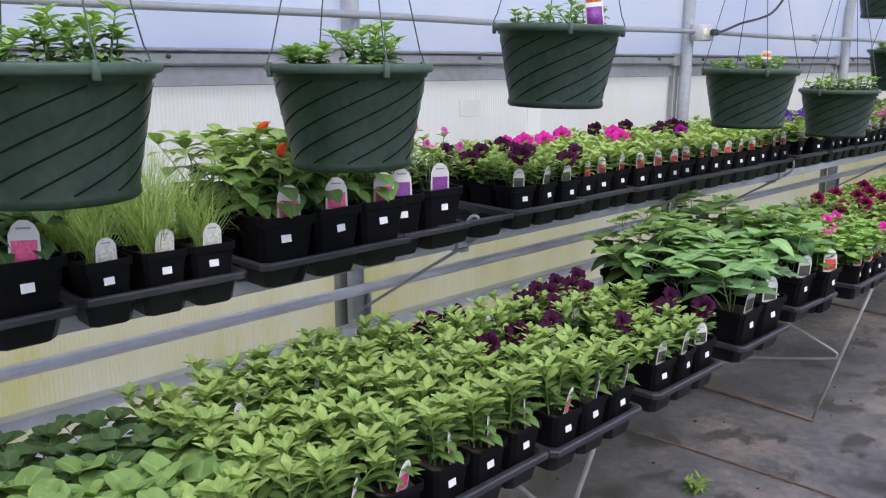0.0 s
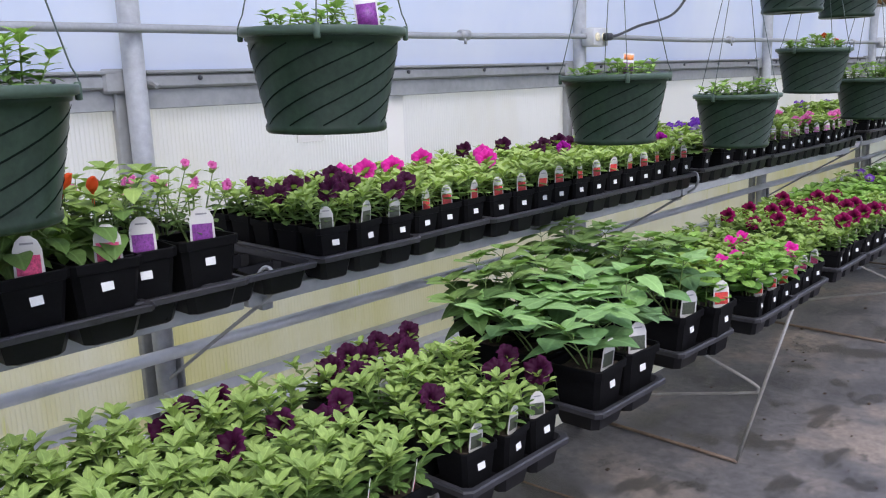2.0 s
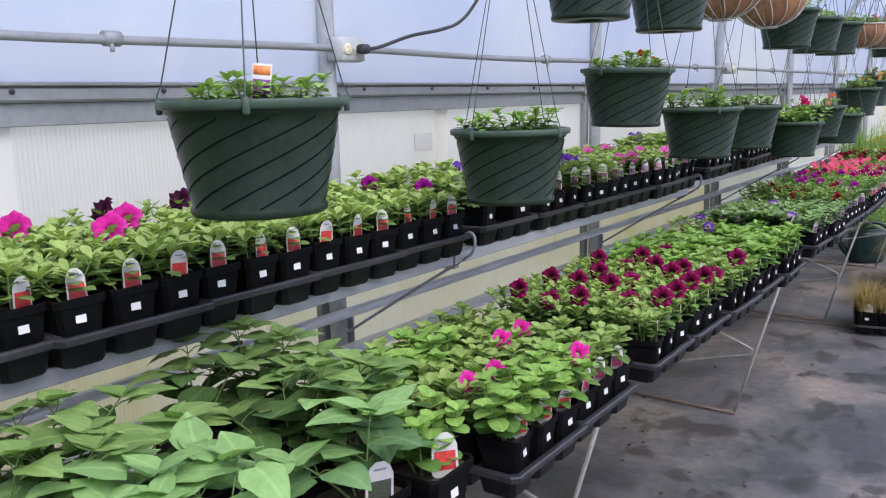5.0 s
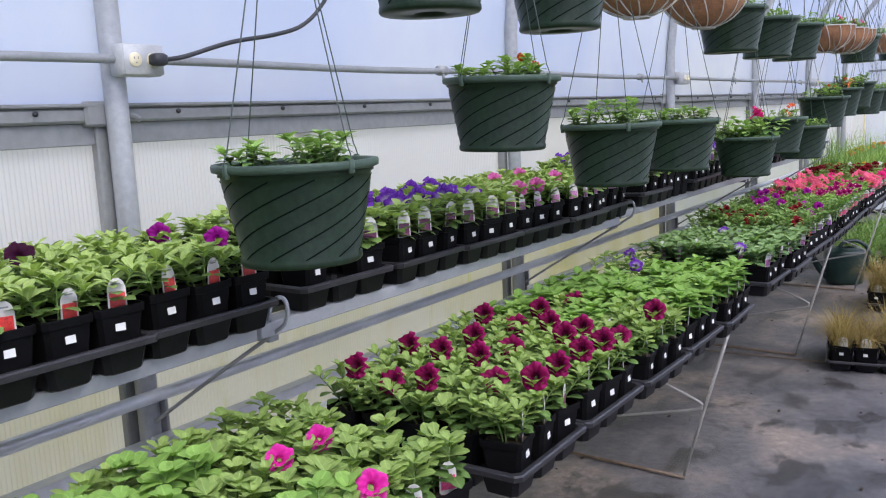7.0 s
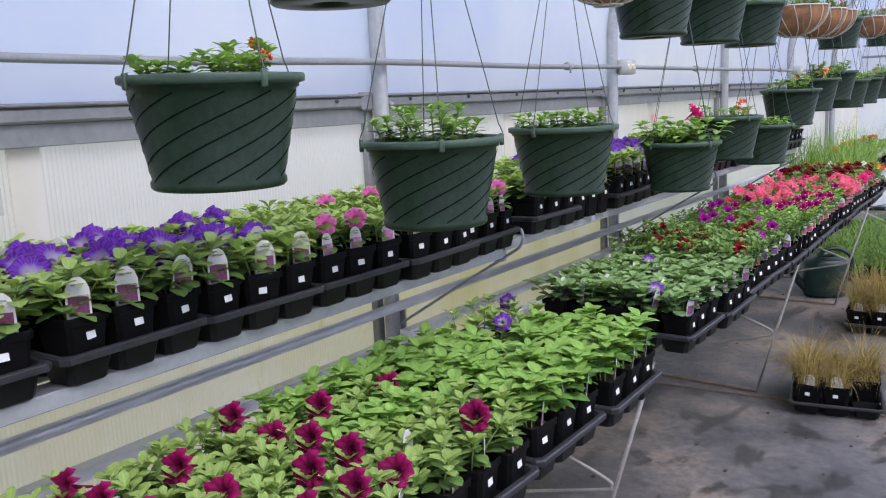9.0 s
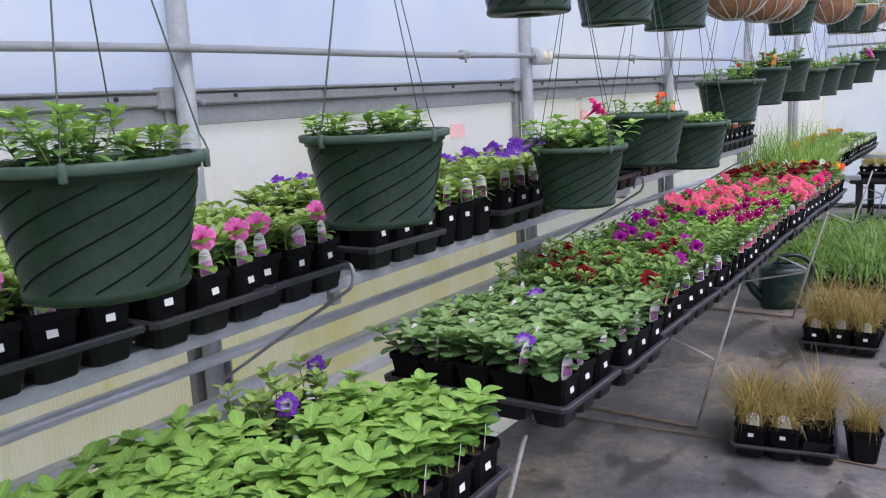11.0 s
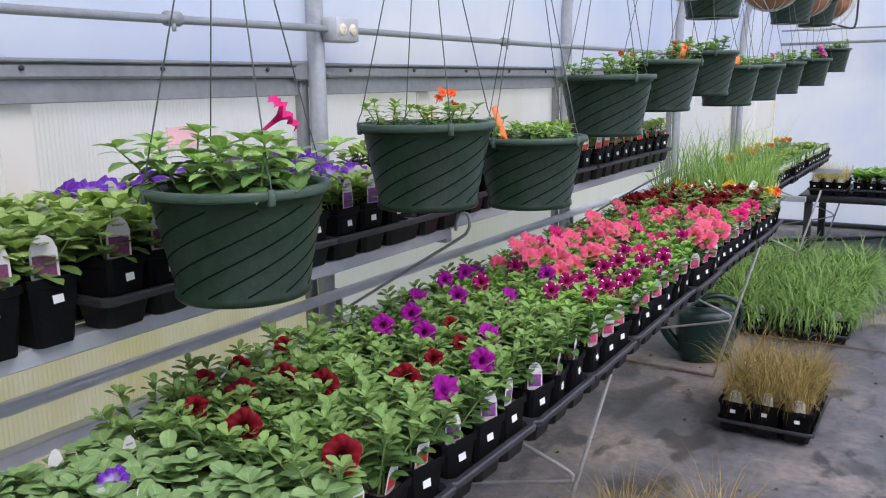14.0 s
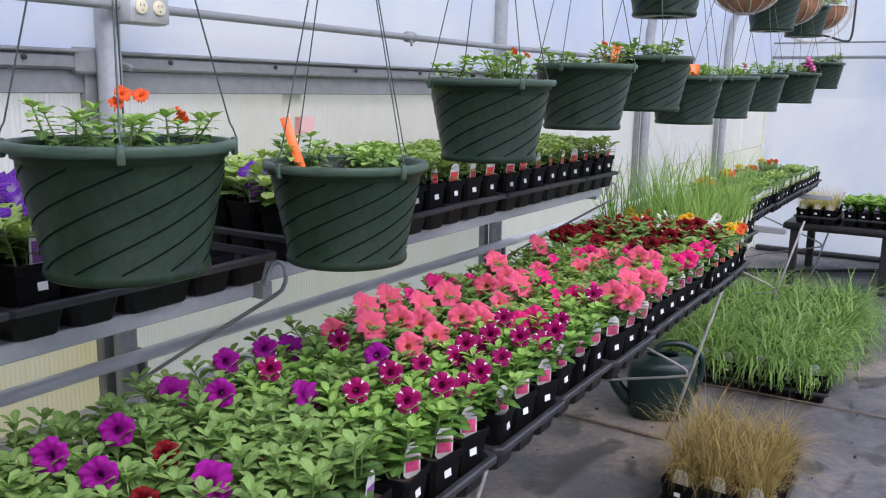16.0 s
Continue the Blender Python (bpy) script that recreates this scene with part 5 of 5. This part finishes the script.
def hang(top, x, y, z, label, tag=None, tilt=(0, 0), clip=False, apex=0.54):
    top.matrix_basis = pose(x, y, z, tilt[0], tilt[1], 0)
    tagged(top, label, "hanging basket", "hanging baskets")
    s = Shape()
    L = PIPE_Z - 0.02 - z
    tube(s, bend([(0, 0, apex - 0.012), (0.008, 0, apex), (0.0, 0, apex + 0.02), (0, 0, max(apex + 0.04, L - 0.02)), (0.0, 0.0, L), (0.012, 0, L + 0.03), (0.03, 0, L + 0.012)], 4), 0.0022, 6)
    part("hook", s, WIRE, top)
    if clip:
        s = Shape()
        box(s, (-0.002, -0.011, apex - 0.055), (0.002, 0.011, apex + 0.005), 0.0009)
        part("price_clip", s, YELLOW, top, "yellow plastic price clip", pose(0.004, 0.0, 0, 0, 0, -40))
    if tag:
        s = Shape()
        w, h = tag[1], tag[2]
        box(s, (-0.0006, -w, -0.05), (0.0006, w, h), 0.0002)
        g = part("plant_label", s, {"white": PAPER, "orange": ORANGE}[tag[0]], top, "plastic plant label", Matrix.Translation(tag[3]) @ Euler((tag[4], -0.1, -0.7)).to_matrix().to_4x4())
        if tag[0] == "white":
            s = Shape()
            box(s, (0.0007, -w * 0.85, 0.0), (0.0012, w * 0.85, h * 0.55))
            part("printed_picture", s, PRINT["purple"], g)
            s = Shape()
            box(s, (0.0007, -w * 0.85, h * 0.68), (0.0012, w * 0.85, h * 0.93))
            part("print_line", s, PRINT["orange"], g)


GREENWORDS = "dark green swirled hanging basket with "
lower = [
    (-0.60, 1.614, 1.510, BUSHY, None, 0, "bushy young plants"), (-0.625, 2.117, 1.507, BUSHY, None, 0, "bushy young plants"), (-0.640, 2.703, 1.587, SPARSE, None, 0, "sparse young plants and a label"),
    (-0.656, 3.652, 1.492, SPARSE, None, 0, "low green plants"), (-0.703, 4.477, 1.413, BUSHY, None, 0, "three leafy young plants"), (-0.722, 5.195, 1.562, BUSHY, "orange", 2, "plants and small orange flowers"),
    (-0.655, 5.670, 1.436, BUSHY, None, 0, "leafy young plants"), (-0.675, 6.270, 1.431, BUSHY, None, 0, "light green young plants"), (-0.712, 7.239, 1.331, FULL, "hotpink", 1, "full plants and a magenta flower"),
    (-0.708, 7.762, 1.398, SPARSE, "orange", 4, "small orange flowers"), (-0.686, 8.190, 1.345, SPARSE, None, 0, "sparse plants and an orange label"), (-0.674, 8.666, 1.490, SPARSE, "orange", 2, "small orange flowers"),
    (-0.69, 9.213, 1.559, SPARSE, "orange", 4, "orange and red flowers"), (-0.69, 9.739, 1.600, BUSHY, None, 0, "upright young plants"), (-0.69, 10.165, 1.548, SPARSE, "coral", 2, "coral flowers"), (-0.69, 10.709, 1.558, SPARSE, "coral", 2, "coral flowers"),
    (-0.69, 11.315, 1.578, SPARSE, None, 0, "sparse plants"), (-0.69, 12.30, 1.610, BUSHY, "pink", 3, "pink flowers"), (-0.69, 13.30, 1.70, BUSHY, None, 0, "young plants")]
TAGS = {2: ("white", 0.020, 0.075, (0.055, 0.055, 0.0), 0.12), 3: ("white", 0.014, 0.05, (0.06, -0.04, 0.0), -0.1), 10: ("orange", 0.0075, 0.078, (-0.02, -0.095, 0.0), 0.30), 12: ("orange", 0.012, 0.06, (0.04, 0.10, 0), -0.3), 14: ("orange", 0.02, 0.04, (0.05, -0.08, 0), 0)}
TILTS = {2: (-0.6, 1.2), 5: (0, 1.2)}
for k, (x, y, z, plant, flower, extra, words) in enumerate(lower):
    hang(basket_parts(BR, plant, flower, extra), x, y, z - (0.02 if y > 9.1 else 0.0), GREENWORDS + words, TAGS.get(k), TILTS.get(k, (0, 0)), k in (1, 7, 8))
upper = [(4.872, 1.682), (5.44, 1.680), (6.925, 1.676), (7.48, 1.672), (8.01, 1.676), (9.86, 1.712), (11.56, 1.775), (12.45, 1.80)]
for k, (y, z) in enumerate(upper):
    hang(basket_parts(BR, SPARSE, "coral", 1 if k % 2 else 0), -0.69, y, z + HP_H, GREENWORDS + "sparse plants, hung high", None, (0, 0), k in (3, 5))


def coco_basket(rng):
    """A wire bowl lined with coco fibre, its rim at the origin."""
    top = new("coco_basket")
    R, H = 0.155, 0.135
    s = Shape()
    prof = [(R * math.cos(a), -H * math.sin(a)) for a in [math.pi / 2 * k / 9 for k in range(10)]]
    lathe(s, [(R * 0.93, -0.01), (R * 0.95, 0.004)] + prof[:-1] + [(0.02, -H)], 36)
    for i, p in enumerate(s.v):
        w = 1 + 0.02 * noise.noise((p[0] * 40, p[1] * 40, p[2] * 40))
        s.v[i] = (p[0] * w, p[1] * w, p[2])
    part("coco_liner", s, COCO, top, "rough brown coco fibre liner")
    for k in range(14):
        a = 2 * math.pi * k / 14
        s = Shape()
        tube(s, [((R + 0.006) * math.cos(b) * math.cos(a + 0.25 * b), (R + 0.006) * math.cos(b) * math.sin(a + 0.25 * b), -(H + 0.006) * math.sin(b)) for b in [1.38 * q / 8 for q in range(9)]], 0.0022, 5)
        part("rib_wire", s, PALEWIRE, top)
    for r, z in ((R + 0.006, 0.0), (0.040, -H - 0.004)):
        s = Shape()
        tube(s, [(r * math.cos(2 * math.pi * k / 28), r * math.sin(2 * math.pi * k / 28), z) for k in range(29)], 0.003, 6, 0, False)
        part("ring_wire", s, PALEWIRE, top)
    for k in range(3):
        a = 0.4 + 2 * math.pi * k / 3
        s = Shape()
        tube(s, [((R + 0.006) * math.cos(a), (R + 0.006) * math.sin(a), 0), (0, 0, 0.40)], 0.002, 5)
        part("hanger_wire", s, WIRE, top)
    for k in range(3):
        sh, tips = bush(rng, **SPARSE)
        part("foliage", sh, foliage("basket"), top, "", pose(0.07 * math.cos(2.1 * k), 0.07 * math.sin(2.1 * k), -0.01))
    add_bloom(top, "hotpink", (0.08, 0.02, 0.05), 0.2, 0.9, rng, 0.9)
    return top


for k, (y, z) in enumerate(((5.955, 1.75), (6.59, 1.756), (8.75, 1.745), (9.20, 1.755), (9.50, 1.765), (10.97, 1.815), (12.0, 1.84), (13.0, 1.88))):
    hang(coco_basket(BR), -0.69, y, z + 0.135, "brown coco-lined wire hanging basket with young plants", None, (0, 0), k in (0, 1), 0.40)
s = Shape()
tube(s, [(-0.69, ENDS[0] + 0.1, PIPE_Z), (-0.69, ENDS[1] - 0.1, PIPE_Z)], 0.017, 10)
tagged(part("hanging_pipe", s, GALV), "galvanised pipe that carries the hanging baskets", "pipe")
for y in POLES[1:-1]:
    s = Shape()
    tube(s, [(-0.69, y, PIPE_Z + 0.017), (-0.69, y, PIPE_Z + 0.44)], 0.006, 6)
    tagged(part("pipe_hanger", s, GALV), "rod that holds the pipe to the hoop", "rod", "pipe hangers")

# ---- circulation fan at the far end of the basket row ----
FAN_X, FAN_Y, FAN_Z = -0.85, 13.75, 2.09
fan = new("circulation_fan")
fan.matrix_basis = pose(FAN_X, FAN_Y, FAN_Z, 0, 0, 14)
tagged(fan, "wire-guarded white circulation fan hung from the pipe", "fan")
FAN_R = 0.25
for k, (r, y) in enumerate(((FAN_R, -0.06), (FAN_R, 0.06), (FAN_R * 0.66, -0.075), (FAN_R * 0.33, -0.08))):
    s = Shape()
    tube(s, [(r * math.cos(2 * math.pi * q / 32), y, r * math.sin(2 * math.pi * q / 32)) for q in range(33)], 0.005 if k < 2 else 0.002, 6, 0, False)
    part("guard_ring", s, PALEWIRE, fan)
for k in range(24):
    a = 2 * math.pi * k / 24
    s = Shape()
    tube(s, [(0.04 * math.cos(a), -0.08, 0.04 * math.sin(a)), (0.17 * math.cos(a), -0.076, 0.17 * math.sin(a)), (FAN_R * math.cos(a), -0.06, FAN_R * math.sin(a)), (FAN_R * math.cos(a), 0.06, FAN_R * math.sin(a))], 0.0016, 5)
    part("guard_wire", s, PALEWIRE, fan)
for k in range(4):
    a = math.pi / 2 * k + 0.4
    s = Shape()
    rim = [(0.05, -0.35), (0.12, -0.34), (0.215, -0.26), (0.22, 0.30), (0.12, 0.36), (0.05, 0.30)]
    v = [(r * math.cos(a + w), 0.03 * math.sin(w * 2), r * math.sin(a + w)) for r, w in rim]
    s.add(v + [(x, y + 0.002, z) for x, y, z in v], [tuple(range(6)), tuple(range(11, 5, -1)), *[(q, q + 6, (q + 1) % 6 + 6, (q + 1) % 6) for q in range(6)]])
    part("blade", s, BOXMAT, fan, "", None, False)
s = Shape()
tube(s, [(0, -0.03, 0), (0, 0.0, 0), (0, 0.10, 0), (0, 0.13, 0)], [0.03, 0.055, 0.055, 0.035], 16)
part("motor", s, BOXMAT, fan)
s = Shape()
tube(s, bend([(FAN_R + 0.02, 0, 0.20), (FAN_R + 0.02, 0, -0.05), (FAN_R + 0.012, 0, -0.215), (FAN_R - 0.03, 0, -0.24), (0.10, 0, -0.205), (0.0, 0.0, -0.19)], 5), 0.008, 8)
part("bracket", s, RUBBER, fan, "black bent mounting bracket")
s = Shape()
tube(s, [(0, 0, FAN_R), (0.155, -0.039, PIPE_Z - FAN_Z)], 0.008, 8)
part("hanger_rod", s, GALV, fan)

# ---- watering can ----
top = new("watering_can")
top.matrix_basis = pose(-0.875, 10.72, 0.0, 0, 0, 30)
tagged(top, "dark green plastic watering can on the floor", "watering can")
s = Shape()
lathe(s, [(0.0, 0.002), (0.105, 0.002), (0.118, 0.010), (0.125, 0.06), (0.135, 0.16), (0.140, 0.24), (0.136, 0.262), (0.115, 0.275), (0.062, 0.282), (0.058, 0.292), (0.052, 0.292), (0.050, 0.27), (0.09, 0.255), (0.10, 0.1), (0.0, 0.09)], 32)
s.v = [(math.copysign(abs(x / 0.14) ** 0.75, x) * 0.14 * 1.12, math.copysign(abs(y / 0.14) ** 0.75, y) * 0.14 * 0.84, z) for x, y, z in s.v]
part("can_body", s, CANGREEN, top)
s = Shape()
tube(s, bend([(-0.13, 0, 0.06), (-0.19, 0, 0.12), (-0.25, 0, 0.22), (-0.30, 0, 0.30)], 5), [0.034 - 0.0011 * k for k in range(16)], 12)
part("spout", s, CANGREEN, top)
s = Shape()
tube(s, bend([(-0.05, 0, 0.285), (0.0, 0, 0.335), (0.10, 0, 0.335), (0.18, 0, 0.27), (0.175, 0, 0.16), (0.135, 0, 0.08)], 6), 0.015, 10)
part("handle", s, CANGREEN, top)

# ---- odds and ends on the floor ----
WR = random.Random(4)
sh, _ = bush(WR, stems=7, height=0.035, length=0.05, width=0.016, outline="lance", lean=1.3, nodes=2, foot=0.004, crown=3)
tagged(part("weed", sh, foliage("fresh")), "small weed that grows through the ground cover", "weed").matrix_basis = pose(-0.80, 3.80, 0.0)
s = Shape()
for k in range(160):
    x, y = WR.uniform(-1.25, 0.3), WR.uniform(2.0, 13.0)
    r = WR.uniform(0.002, 0.006)
    a = WR.uniform(0, 3)
    box(s, (x, y, 0.0), (x + r * 2, y + r * (1 + a), r * 0.7))
tagged(part("floor_debris", s, SOIL), "crumbs of soil and bark on the floor", "debris", "", "stuff")
s = Shape()
for k in range(9):
    x, y = WR.uniform(-0.5, 0.2), WR.uniform(8.5, 12.5)
    leaf(s, (x, y, 0.006), WR.uniform(0, 6), 0.1, 0.03, 0.012, 0.2, WR)
tagged(part("fallen_leaf_litter", s, LEAF["tan"]), "dry leaves on the floor", "debris", "", "stuff")
